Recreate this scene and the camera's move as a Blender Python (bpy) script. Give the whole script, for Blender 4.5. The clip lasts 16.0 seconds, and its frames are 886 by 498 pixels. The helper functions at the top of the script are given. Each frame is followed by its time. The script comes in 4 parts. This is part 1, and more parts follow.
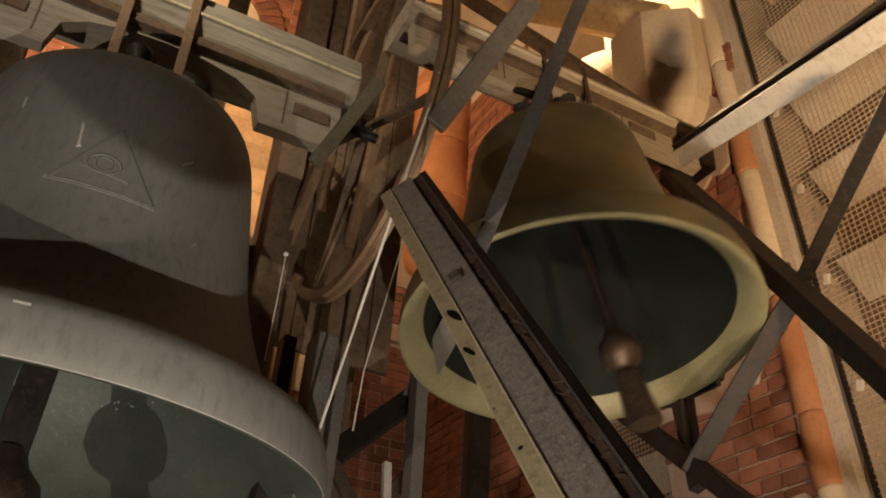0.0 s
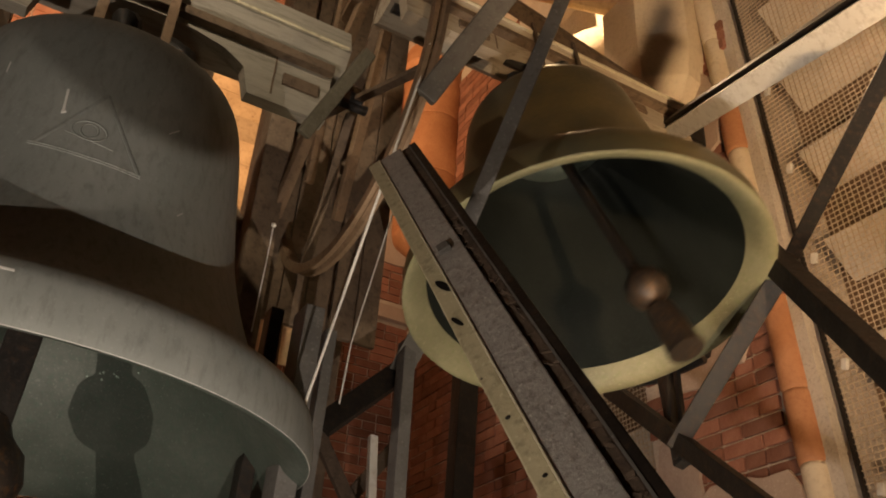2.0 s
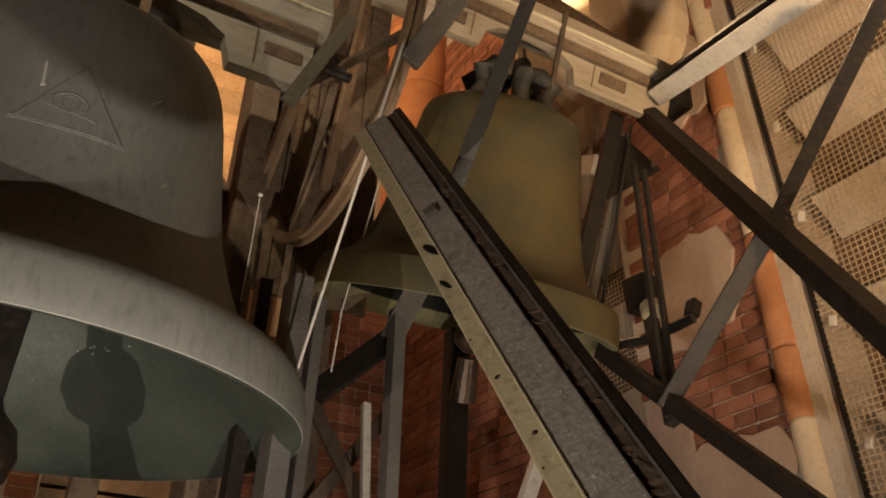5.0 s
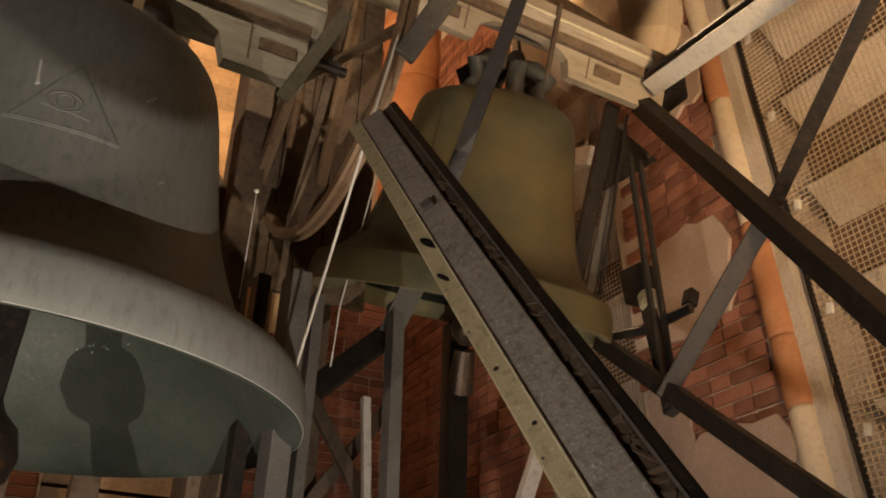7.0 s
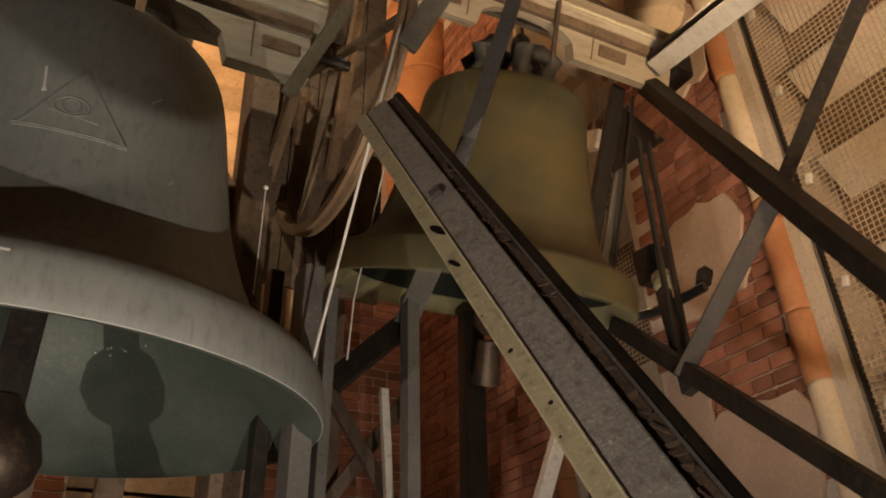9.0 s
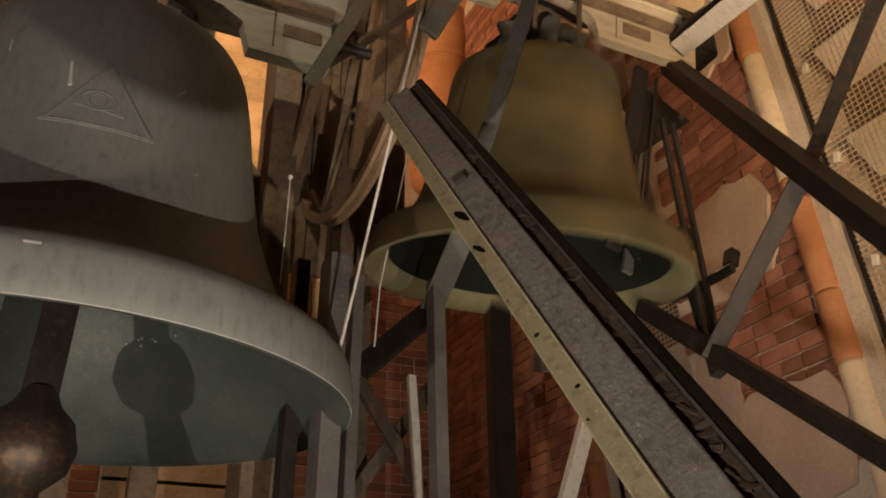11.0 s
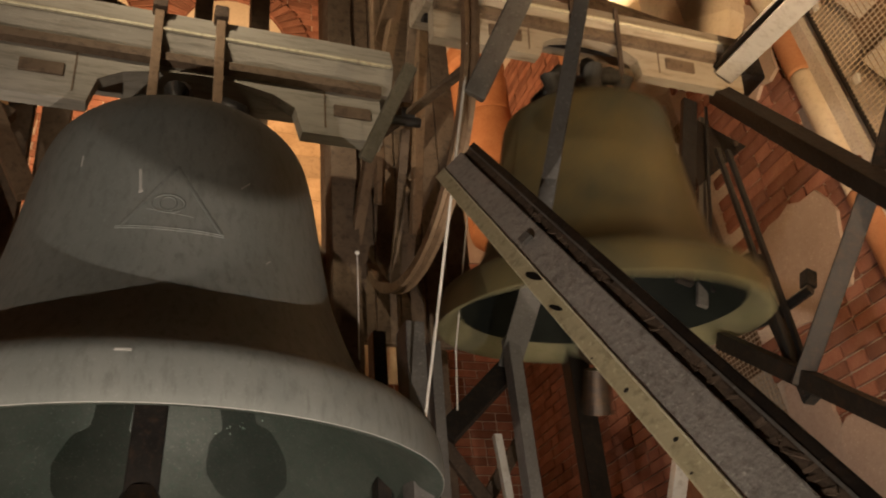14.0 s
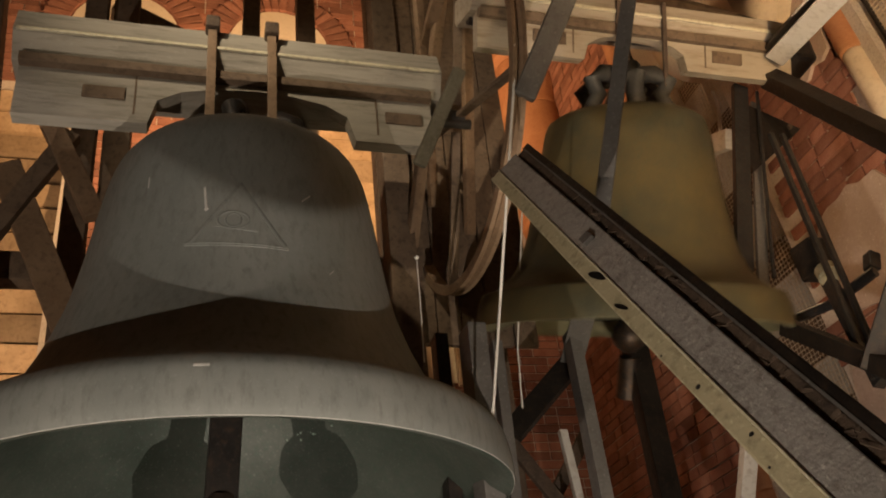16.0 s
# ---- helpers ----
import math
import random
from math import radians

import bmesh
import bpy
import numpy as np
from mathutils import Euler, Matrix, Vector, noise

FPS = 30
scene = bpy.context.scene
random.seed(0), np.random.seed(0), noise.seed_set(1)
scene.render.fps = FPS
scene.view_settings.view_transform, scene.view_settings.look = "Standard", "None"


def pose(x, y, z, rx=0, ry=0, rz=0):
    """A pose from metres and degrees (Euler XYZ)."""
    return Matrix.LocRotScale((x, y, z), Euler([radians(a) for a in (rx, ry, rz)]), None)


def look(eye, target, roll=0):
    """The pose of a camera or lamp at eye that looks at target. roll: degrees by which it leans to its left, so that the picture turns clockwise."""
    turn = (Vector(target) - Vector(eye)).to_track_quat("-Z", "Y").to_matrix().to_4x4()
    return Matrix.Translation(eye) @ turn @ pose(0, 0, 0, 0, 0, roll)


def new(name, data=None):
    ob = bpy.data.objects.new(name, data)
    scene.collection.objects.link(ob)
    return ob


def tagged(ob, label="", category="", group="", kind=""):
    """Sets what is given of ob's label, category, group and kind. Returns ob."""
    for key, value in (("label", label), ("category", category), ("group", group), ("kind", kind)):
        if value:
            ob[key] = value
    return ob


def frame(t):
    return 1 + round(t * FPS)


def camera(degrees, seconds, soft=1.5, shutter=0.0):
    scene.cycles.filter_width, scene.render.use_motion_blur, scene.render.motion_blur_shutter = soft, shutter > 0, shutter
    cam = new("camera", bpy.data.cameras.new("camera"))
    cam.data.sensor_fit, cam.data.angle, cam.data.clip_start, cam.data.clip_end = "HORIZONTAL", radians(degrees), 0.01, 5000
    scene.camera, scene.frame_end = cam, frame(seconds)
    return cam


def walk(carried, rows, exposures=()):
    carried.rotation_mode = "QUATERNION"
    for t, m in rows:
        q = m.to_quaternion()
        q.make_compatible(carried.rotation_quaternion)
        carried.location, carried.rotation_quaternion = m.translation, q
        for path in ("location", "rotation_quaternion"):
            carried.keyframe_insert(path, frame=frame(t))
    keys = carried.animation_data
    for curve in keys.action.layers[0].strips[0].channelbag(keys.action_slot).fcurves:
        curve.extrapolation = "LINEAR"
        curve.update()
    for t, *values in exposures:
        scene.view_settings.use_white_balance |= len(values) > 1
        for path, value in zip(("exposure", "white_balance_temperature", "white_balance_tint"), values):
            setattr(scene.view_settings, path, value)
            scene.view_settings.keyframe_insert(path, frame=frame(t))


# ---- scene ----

# ------------------------------------------------------------------ camera
cam = camera(53.0, 16.0, soft=1.9, shutter=0.6)
EYE = (0.0, 0.0, 1.6)
TURNS = [(0, -27.53, 32.46, 3.19, (-0.019, -0.021, 1.619)), (0.5, -27.66, 32.34, 2.86, (-0.016, -0.018, 1.616)), (1, -27.70, 31.92, 3.50, (-0.017, -0.011, 1.614)),
         (1.5, -28.00, 31.54, 3.51, (-0.012, -0.006, 1.612)), (2, -28.52, 31.11, 3.36, (-0.010, -0.002, 1.612)), (2.5, -28.74, 30.63, 3.26, (-0.009, 0.000, 1.609)),
         (3, -28.82, 30.21, 2.95, (-0.009, -0.002, 1.605)), (3.5, -28.85, 29.70, 2.51, (-0.005, 0.001, 1.607)), (4, -28.99, 29.40, 2.26, (0.001, 0.003, 1.604)),
         (6.5, -29.62, 28.91, 0.77, (0.001, 0.002, 1.602)), (7, -29.54, 28.77, 0.66, (0.000, 0.000, 1.600)), (7.5, -29.40, 28.63, 0.14, (0.004, 0.000, 1.599)),
         (8, -29.24, 28.58, 0.05, (0.004, -0.004, 1.599)), (8.5, -29.00, 28.51, -0.46, (0.004, -0.002, 1.591)), (9, -28.62, 28.27, -1.36, (0.005, 0.000, 1.588)),
         (11.5, -26.23, 27.32, -1.90, (0.003, -0.006, 1.585)), (12, -26.07, 27.21, -3.17, (-0.000, -0.014, 1.594)), (12.5, -26.01, 28.04, -4.46, (-0.007, -0.016, 1.608)),
         (13, -25.52, 30.13, -5.69, (-0.009, -0.025, 1.609)), (13.5, -24.26, 30.91, -6.00, (-0.016, -0.022, 1.608)), (14, -22.47, 31.04, -6.17, (-0.028, -0.025, 1.604)),
         (14.5, -20.65, 31.02, -5.71, (-0.044, -0.032, 1.602)), (15, -18.97, 30.74, -5.82, (-0.054, -0.039, 1.604)), (15.5, -18.50, 30.77, -6.20, (-0.066, -0.053, 1.597)),
         (16, -18.73, 31.13, -7.08, (-0.070, -0.059, 1.606))]


def aim(yaw, pitch, roll, eye):
    """Camera pose at an eye: yaw to the left, pitch up, lean to the left."""
    y, p = radians(yaw), radians(pitch)
    ahead = Vector((-math.sin(y) * math.cos(p), math.cos(y) * math.cos(p), math.sin(p)))
    return look(eye, Vector(eye) + ahead, roll)


walk(cam, [(t, aim(a, b, c, e)) for t, a, b, c, e in TURNS])

# ------------------------------------------------------------------ light
world = bpy.data.worlds.new("sky")
scene.world = world
world.use_nodes = True
wn = world.node_tree
sky = wn.nodes.new("ShaderNodeTexSky")
sky.sky_type, sky.sun_disc = "NISHITA", False
sky.sun_elevation, sky.sun_rotation = radians(35), radians(120)
wn.links.new(sky.outputs[0], wn.nodes["Background"].inputs[0])
wn.nodes["Background"].inputs[1].default_value = 0.08
scene.view_settings.exposure = 0.0


def lamp(name, place, watts, colour, size, target=None, spread=180):
    data = bpy.data.lights.new(name, "AREA")
    data.energy, data.color, data.shape, data.size = watts, colour, "DISK", size
    data.spread = radians(spread)
    ob = new(name, data)
    ob.matrix_world = look(place, target)
    return ob


# two work lamps on the floor before the bells, warm lamps up in the chamber, and added fills
FLOOD = (0.55, 0.30, 0.60)
lamp("work_lamp", FLOOD, 27, (1.0, 0.84, 0.70), 0.008, (0.4, 2.5, 3.0), 124)
lamp("low_lamp", (-1.8, 0.3, 0.3), 66, (1.0, 0.82, 0.66), 0.014, (0.6, 2.7, 3.2))
# added fill that brightens the swinging bell from below
lamp("bell_fill", (1.55, 0.75, 0.3), 3.6, (1.0, 0.77, 0.48), 0.03, (1.85, 2.3, 3.3), 46)
# unseen fill from behind the eye, brightening only the louvred wall
lamp("louvre_fill", (1.3, -0.5, 2.2), 33, (1.0, 0.64, 0.34), 0.10, (3.2, 1.7, 4.6), 80)
lamp("upper_lamp", (2.7, 3.9, 7.4), 32, (1.0, 0.66, 0.36), 0.2, (3.1, 3.0, 5.8), 66)
# added out-of-view fill to lift the great bell's yoke
lamp("yoke_fill", (-1.4, 0.3, 5.0), 5.5, (1.0, 0.80, 0.56), 0.10, (0.10, 2.5, 4.55), 42)
lamp("rear_lamp", (0.4, 4.7, 5.8), 150, (1.0, 0.60, 0.30), 0.2, (0.6, 6.5, 8.4))
# second unseen fill, lifting the north wall left of the great bell
lamp("north_fill", (-1.5, 4.6, 3.4), 56, (1.0, 0.62, 0.33), 0.2, (-1.6, 6.5, 5.0))


# ------------------------------------------------------------------ materials
def material(name, base, second, rough=0.7, metal=0.0, scale=6.0, grain=60.0, bump=0.25, spec=0.4, stretch=(1, 1, 1), third=None, island=False, vary=0.0, dust=0.45):
    """Two scales of noise between base and second colours, dirt in a third, fine relief."""
    m = bpy.data.materials.new(name)
    m.use_nodes = True
    n, l = m.node_tree.nodes, m.node_tree.links
    b = n["Principled BSDF"]
    co = n.new("ShaderNodeTexCoord")
    mp = n.new("ShaderNodeMapping")
    mp.inputs["Scale"].default_value = stretch
    l.new(co.outputs["Object"], mp.inputs[0])
    big, small = n.new("ShaderNodeTexNoise"), n.new("ShaderNodeTexNoise")
    for t, sc, det in ((big, scale, 5), (small, grain, 8)):
        t.inputs["Scale"].default_value, t.inputs["Detail"].default_value = sc, det
        t.inputs["Roughness"].default_value = 0.65
        l.new(mp.outputs[0], t.inputs["Vector"])
    ramp = n.new("ShaderNodeValToRGB")
    ramp.color_ramp.elements[0].position, ramp.color_ramp.elements[1].position = 0.35, 0.68
    ramp.color_ramp.elements[0].color, ramp.color_ramp.elements[1].color = (*base, 1), (*second, 1)
    l.new(big.outputs["Fac"], ramp.inputs[0])
    mix = n.new("ShaderNodeMix")
    mix.data_type = "RGBA"
    mix.blend_type = "MIX"
    dirt = n.new("ShaderNodeValToRGB")
    dirt.color_ramp.elements[0].position, dirt.color_ramp.elements[1].position = 0.50, 0.72
    l.new(small.outputs["Fac"], dirt.inputs[0])
    k = n.new("ShaderNodeMath")
    k.operation, k.inputs[1].default_value = "MULTIPLY", 0.75
    l.new(dirt.outputs[0], k.inputs[0])
    l.new(k.outputs[0], mix.inputs[0])
    l.new(ramp.outputs[0], mix.inputs[6])
    mix.inputs[7].default_value = (*(third or tuple(c * 0.55 for c in base)), 1)
    out = mix.outputs[2]
    fine = n.new("ShaderNodeTexNoise")
    fine.inputs["Scale"].default_value, fine.inputs["Detail"].default_value = grain * 2.7, 4
    l.new(co.outputs["Object"], fine.inputs["Vector"])
    specks = n.new("ShaderNodeValToRGB")
    specks.color_ramp.elements[0].position, specks.color_ramp.elements[1].position = 0.60, 0.72
    specks.color_ramp.elements[1].color = (dust, dust, dust, 1)
    l.new(fine.outputs["Fac"], specks.inputs[0])
    dusty = n.new("ShaderNodeMix")
    dusty.data_type = "RGBA"
    l.new(specks.outputs[0], dusty.inputs[0])
    l.new(out, dusty.inputs[6])
    dusty.inputs[7].default_value = (*(min(c * 1.7 + 0.03, 0.8) for c in second), 1)
    out = dusty.outputs[2]
    if vary:
        hs = n.new("ShaderNodeHueSaturation")
        src = n.new("ShaderNodeNewGeometry").outputs["Random Per Island"] if island else n.new("ShaderNodeObjectInfo").outputs["Random"]
        mr = n.new("ShaderNodeMapRange")
        mr.inputs[3].default_value, mr.inputs[4].default_value = 1 - vary, 1 + vary
        l.new(src, mr.inputs[0])
        l.new(mr.outputs[0], hs.inputs["Value"])
        l.new(out, hs.inputs["Color"])
        out = hs.outputs[0]
    l.new(out, b.inputs["Base Color"])
    rr = n.new("ShaderNodeMapRange")
    rr.inputs[3].default_value, rr.inputs[4].default_value = max(rough - 0.15, 0.05), min(rough + 0.15, 1)
    l.new(small.outputs["Fac"], rr.inputs[0])
    l.new(rr.outputs[0], b.inputs["Roughness"])
    b.inputs["Metallic"].default_value = metal
    b.inputs["Specular IOR Level"].default_value = spec
    bp = n.new("ShaderNodeBump")
    bp.inputs["Strength"].default_value, bp.inputs["Distance"].default_value = bump, 0.01
    l.new(small.outputs["Fac"], bp.inputs["Height"])
    l.new(bp.outputs[0], b.inputs["Normal"])
    return m


BRONZE = material("old_bronze", (0.185, 0.200, 0.187), (0.243, 0.256, 0.238), 0.55, 0.15, 3.0, 45, 0.10, stretch=(1, 1, 0.35), third=(0.14, 0.145, 0.135), dust=0.15)
BRONZE_FAINT = material("rubbed_bronze", (0.165, 0.178, 0.166), (0.215, 0.228, 0.212), 0.5, 0.15, 3.0, 45, 0.10, third=(0.12, 0.125, 0.115), dust=0.15)
LIME = material("lime_stain", (0.40, 0.40, 0.37), (0.48, 0.47, 0.44), 0.8, 0.0, 12, 60, 0.2, third=(0.3, 0.3, 0.27), dust=0.12)
VERDIGRIS = material("verdigris", (0.20, 0.30, 0.25), (0.34, 0.42, 0.37), 0.9, 0.0, 20, 90, 0.4, third=(0.15, 0.22, 0.18))
BRONZE_OLIVE = material("olive_bronze", (0.072, 0.070, 0.045), (0.17, 0.128, 0.052), 0.42, 0.35, 2.2, 60, 0.12, third=(0.10, 0.105, 0.06), dust=0.12)
# Green bronze, darkened so that the inside's shade is in the colour.
BRONZE_IN_SHADED = material("shaded_green_bronze", (0.033, 0.047, 0.038), (0.088, 0.102, 0.088), 0.5, 0.15, 1.8, 45, 0.2, third=(0.05, 0.085, 0.065))
# Swinging bell's unlit hollow: its shade is put into this near-black colour.
BRONZE_SHADED = material("shaded_bronze_inside", (0.007, 0.009, 0.008), (0.014, 0.017, 0.014), 0.75, 0.0, 3, 60, 0.2, spec=0.15, third=(0.018, 0.022, 0.020), dust=0.12)
BRONZE_LIP = material("pale_green_lip", (0.19, 0.182, 0.108), (0.29, 0.27, 0.165), 0.5, 0.2, 4, 50, 0.15, third=(0.2, 0.22, 0.1))
STEEL = material("grey_painted_steel", (0.105, 0.100, 0.094), (0.165, 0.158, 0.146), 0.55, 0.2, 5, 40, 0.3, third=(0.08, 0.07, 0.06))
WEB_STEEL = material("speckled_grey_steel", (0.30, 0.288, 0.268), (0.40, 0.385, 0.36), 0.42, 0.2, 7, 50, 0.5, third=(0.14, 0.122, 0.102), dust=0.6)
STEEL_DARK = material("dark_steel", (0.014, 0.012, 0.011), (0.029, 0.025, 0.021), 0.5, 0.4, 5, 40, 0.3, third=(0.06, 0.036, 0.022), dust=0.25)
RUST = material("rusty_steel", (0.07, 0.05, 0.035), (0.12, 0.085, 0.06), 0.75, 0.2, 7, 50, 0.6, third=(0.04, 0.03, 0.025))
BLACK_HOLE = material("dark_hollow", (0.008, 0.007, 0.006), (0.014, 0.012, 0.010), 0.9, 0.0, 8, 60, 0.1, spec=0.1, dust=0.0)
CREAM_PAINT = material("old_cream_paint", (0.42, 0.375, 0.235), (0.50, 0.45, 0.295), 0.5, 0.0, 5, 35, 0.3, third=(0.16, 0.13, 0.08))
# for worn edges, with the light they catch put into the colour
WORN_LIT_EDGE = material("rubbed_edge_highlight", (0.55, 0.51, 0.36), (0.62, 0.58, 0.43), 0.45, 0.0, 6, 40, 0.4, third=(0.25, 0.2, 0.12))
WHITE_STEEL = material("white_painted_steel", (0.62, 0.60, 0.55), (0.70, 0.68, 0.62), 0.45, 0.0, 4, 30, 0.15, third=(0.4, 0.36, 0.3))
YOKE_WOOD = material("weathered_oak", (0.28, 0.262, 0.22), (0.37, 0.345, 0.29), 0.7, 0.0, 4, 22, 0.5, stretch=(0.25, 2, 2), third=(0.13, 0.12, 0.09), dust=0.12)
WHEEL_WOOD = material("brown_wheel_wood", (0.19, 0.125, 0.075), (0.27, 0.185, 0.115), 0.6, 0.0, 5, 40, 0.4, third=(0.08, 0.05, 0.03), dust=0.12)
MOSSY_WOOD = material("mossy_grey_wood", (0.11, 0.10, 0.07), (0.16, 0.145, 0.105), 0.8, 0.0, 9, 50, 0.6, third=(0.09, 0.085, 0.05))
DARK_WOOD = material("dark_timber", (0.115, 0.080, 0.053), (0.19, 0.137, 0.092), 0.75, 0.0, 5, 30, 0.5, third=(0.045, 0.033, 0.024), dust=0.12)
PALE_WOOD = material("pale_boards", (0.34, 0.235, 0.135), (0.46, 0.33, 0.20), 0.65, 0.0, 5, 30, 0.3, third=(0.20, 0.125, 0.07), vary=0.4, dust=0.12)
LATH = material("brown_lath", (0.13, 0.078, 0.043), (0.20, 0.125, 0.070), 0.8, 0.0, 3, 26, 0.4, stretch=(1, 0.3, 2), third=(0.12, 0.075, 0.045), dust=0.12)
WARM_OAK = material("warm_oak", (0.34, 0.295, 0.225), (0.42, 0.365, 0.285), 0.7, 0.0, 4, 22, 0.5, stretch=(0.25, 2, 2), third=(0.17, 0.12, 0.07), dust=0.12)
LOG_WOOD = material("peeled_log", (0.46, 0.34, 0.18), (0.55, 0.42, 0.24), 0.65, 0.0, 4, 25, 0.4, third=(0.28, 0.2, 0.1), dust=0.12)
BRICK = material("red_brick", (0.225, 0.090, 0.056), (0.31, 0.145, 0.095), 0.85, 0.0, 8, 70, 0.6, third=(0.22, 0.085, 0.05), vary=0.3)
BRICK_REST = material("red_brick_far", (0.225, 0.090, 0.056), (0.31, 0.145, 0.095), 0.85, 0.0, 8, 70, 0.6, third=(0.22, 0.085, 0.05), vary=0.3, island=True)
TERRACOTTA = material("terracotta", (0.38, 0.165, 0.075), (0.48, 0.235, 0.115), 0.7, 0.0, 5, 45, 0.3, third=(0.34, 0.14, 0.07), dust=0.12)
MORTAR = material("lime_mortar", (0.52, 0.45, 0.37), (0.60, 0.53, 0.44), 0.9, 0.0, 6, 60, 0.6, third=(0.3, 0.24, 0.19))
PLASTER = material("old_plaster", (0.40, 0.30, 0.235), (0.49, 0.385, 0.31), 0.9, 0.0, 3, 40, 0.4, third=(0.38, 0.28, 0.22))
CORBEL_PLASTER = material("cream_plaster", (0.62, 0.52, 0.38), (0.68, 0.58, 0.43), 0.9, 0.0, 3, 40, 0.3, third=(0.5, 0.4, 0.28), dust=0.12)
LOUVRE = material("grey_louvre_board", (0.50, 0.45, 0.37), (0.60, 0.54, 0.45), 0.75, 0.0, 3, 30, 0.3, third=(0.3, 0.26, 0.2), dust=0.12)
MESH_WIRE = material("galvanised_wire", (0.50, 0.40, 0.28), (0.58, 0.47, 0.34), 0.55, 0.3, 8, 50, 0.1)
DARK_IRON = material("black_iron", (0.03, 0.03, 0.03), (0.05, 0.048, 0.045), 0.45, 0.5, 8, 60, 0.3, third=(0.07, 0.04, 0.025))
CANON_IRON = material("grey_cast_iron", (0.05, 0.052, 0.050), (0.10, 0.10, 0.092), 0.5, 0.3, 8, 60, 0.3, third=(0.03, 0.03, 0.028), dust=0.2)
CLAPPER = material("worn_clapper_iron", (0.040, 0.033, 0.029), (0.075, 0.056, 0.042), 0.42, 0.6, 6, 50, 0.2, third=(0.19, 0.10, 0.04))
ROPE = material("white_cord", (0.75, 0.73, 0.68), (0.8, 0.78, 0.72), 0.6, 0.0, 20, 200, 0.3, dust=0.12)
RED_PAINT = material("red_oxide_paint", (0.62, 0.10, 0.03), (0.70, 0.16, 0.05), 0.5, 0.0, 8, 40, 0.2)
FLOOR = material("floor_boards", (0.07, 0.05, 0.035), (0.11, 0.08, 0.055), 0.8, 0.0, 3, 30, 0.3)


# ------------------------------------------------------------------ mesh helpers
def mesh_of(bm, name, mat, smooth=False):
    me = bpy.data.meshes.new(name)
    bmesh.ops.recalc_face_normals(bm, faces=bm.faces[:])
    for fc in bm.faces:
        fc.smooth = smooth
    bm.to_mesh(me)
    bm.free()
    me.materials.append(mat)
    return me


def part(name, bm, mat, parent=None, label="", smooth=False, kind=""):
    ob = new(name, mesh_of(bm, name, mat, smooth))
    ob.parent = parent
    return tagged(ob, label=label, kind=kind)


def thing(name, place, label, category, group="", kind=""):
    """An Empty at the thing's base."""
    ob = new(name)
    ob.location = place
    ob.empty_display_size = 0.1
    return tagged(ob, label, category, group, kind)


def add_box(bm, m, sx, sy, sz, bevel=0.0):
    r = bmesh.ops.create_cube(bm, size=1.0, matrix=m @ Matrix.Diagonal((sx, sy, sz, 1)))
    if bevel:
        es = list({e for v in r["verts"] for e in v.link_edges})
        bmesh.ops.bevel(bm, geom=es, offset=bevel, segments=2, affect="EDGES", profile=0.6)
    return bm


def along(p, q, up=(0, 0, 1)):
    """A frame at the middle of p-q, its x along the line, its z as near to up as it can be."""
    p, q = Vector(p), Vector(q)
    x = (q - p).normalized()
    u = Vector(up)
    y = u.cross(x).normalized()
    zz = x.cross(y)
    m = Matrix((x, y, zz)).transposed().to_4x4()
    m.translation = (p + q) / 2
    return m, (q - p).length


def bar(bm, p, q, w, h, up=(0, 0, 1), dy=0.0, dz=0.0, bevel=0.004):
    m, n = along(p, q, up)
    return add_box(bm, m @ Matrix.Translation((0, dy, dz)), n, w, h, bevel)


def rod(bm, p, q, r0, r1=None, n=12):
    m, ln = along(p, q, (0.13, 0.31, 0.94))
    bmesh.ops.create_cone(bm, cap_ends=True, segments=n, radius1=r0, radius2=r0 if r1 is None else r1, depth=ln,
                          matrix=m @ Matrix.Rotation(radians(90), 4, "Y"))
    return bm


def lathe(bm, profile, n=64, m=Matrix()):
    """Turn a list of (radius, height) about z."""
    rings = []
    for r, h in profile:
        if r < 1e-5:
            rings.append([bm.verts.new(m @ Vector((0, 0, h)))])
        else:
            rings.append([bm.verts.new(m @ Vector((r * math.cos(2 * math.pi * i / n), r * math.sin(2 * math.pi * i / n), h))) for i in range(n)])
    for a, b in zip(rings, rings[1:]):
        for i in range(n):
            j = (i + 1) % n
            if len(a) == 1 and len(b) == 1:
                continue
            if len(a) == 1:
                bm.faces.new((a[0], b[i], b[j]))
            elif len(b) == 1:
                bm.faces.new((a[i], a[j], b[0]))
            else:
                bm.faces.new((a[i], a[j], b[j], b[i]))
    return bm


def sweep(bm, pts, r, n=8, closed=False):
    """A round tube through points."""
    pts = [Vector(p) for p in pts]
    rings = []
    for i, p in enumerate(pts):
        a = pts[i - 1] if i or closed else p
        b = pts[(i + 1) % len(pts)] if i < len(pts) - 1 or closed else p
        d = (b - a).normalized()
        s = d.cross(Vector((0.21, 0.37, 0.9))).normalized()
        t = d.cross(s)
        rings.append([bm.verts.new(p + r * (math.cos(k * 2 * math.pi / n) * s + math.sin(k * 2 * math.pi / n) * t)) for k in range(n)])
    for a, b in zip(rings, rings[1:] + ([rings[0]] if closed else [])):
        for k in range(n):
            bm.faces.new((a[k], a[(k + 1) % n], b[(k + 1) % n], b[k]))
    if not closed:
        bm.faces.new(rings[0][::-1])
        bm.faces.new(rings[-1])
    return bm


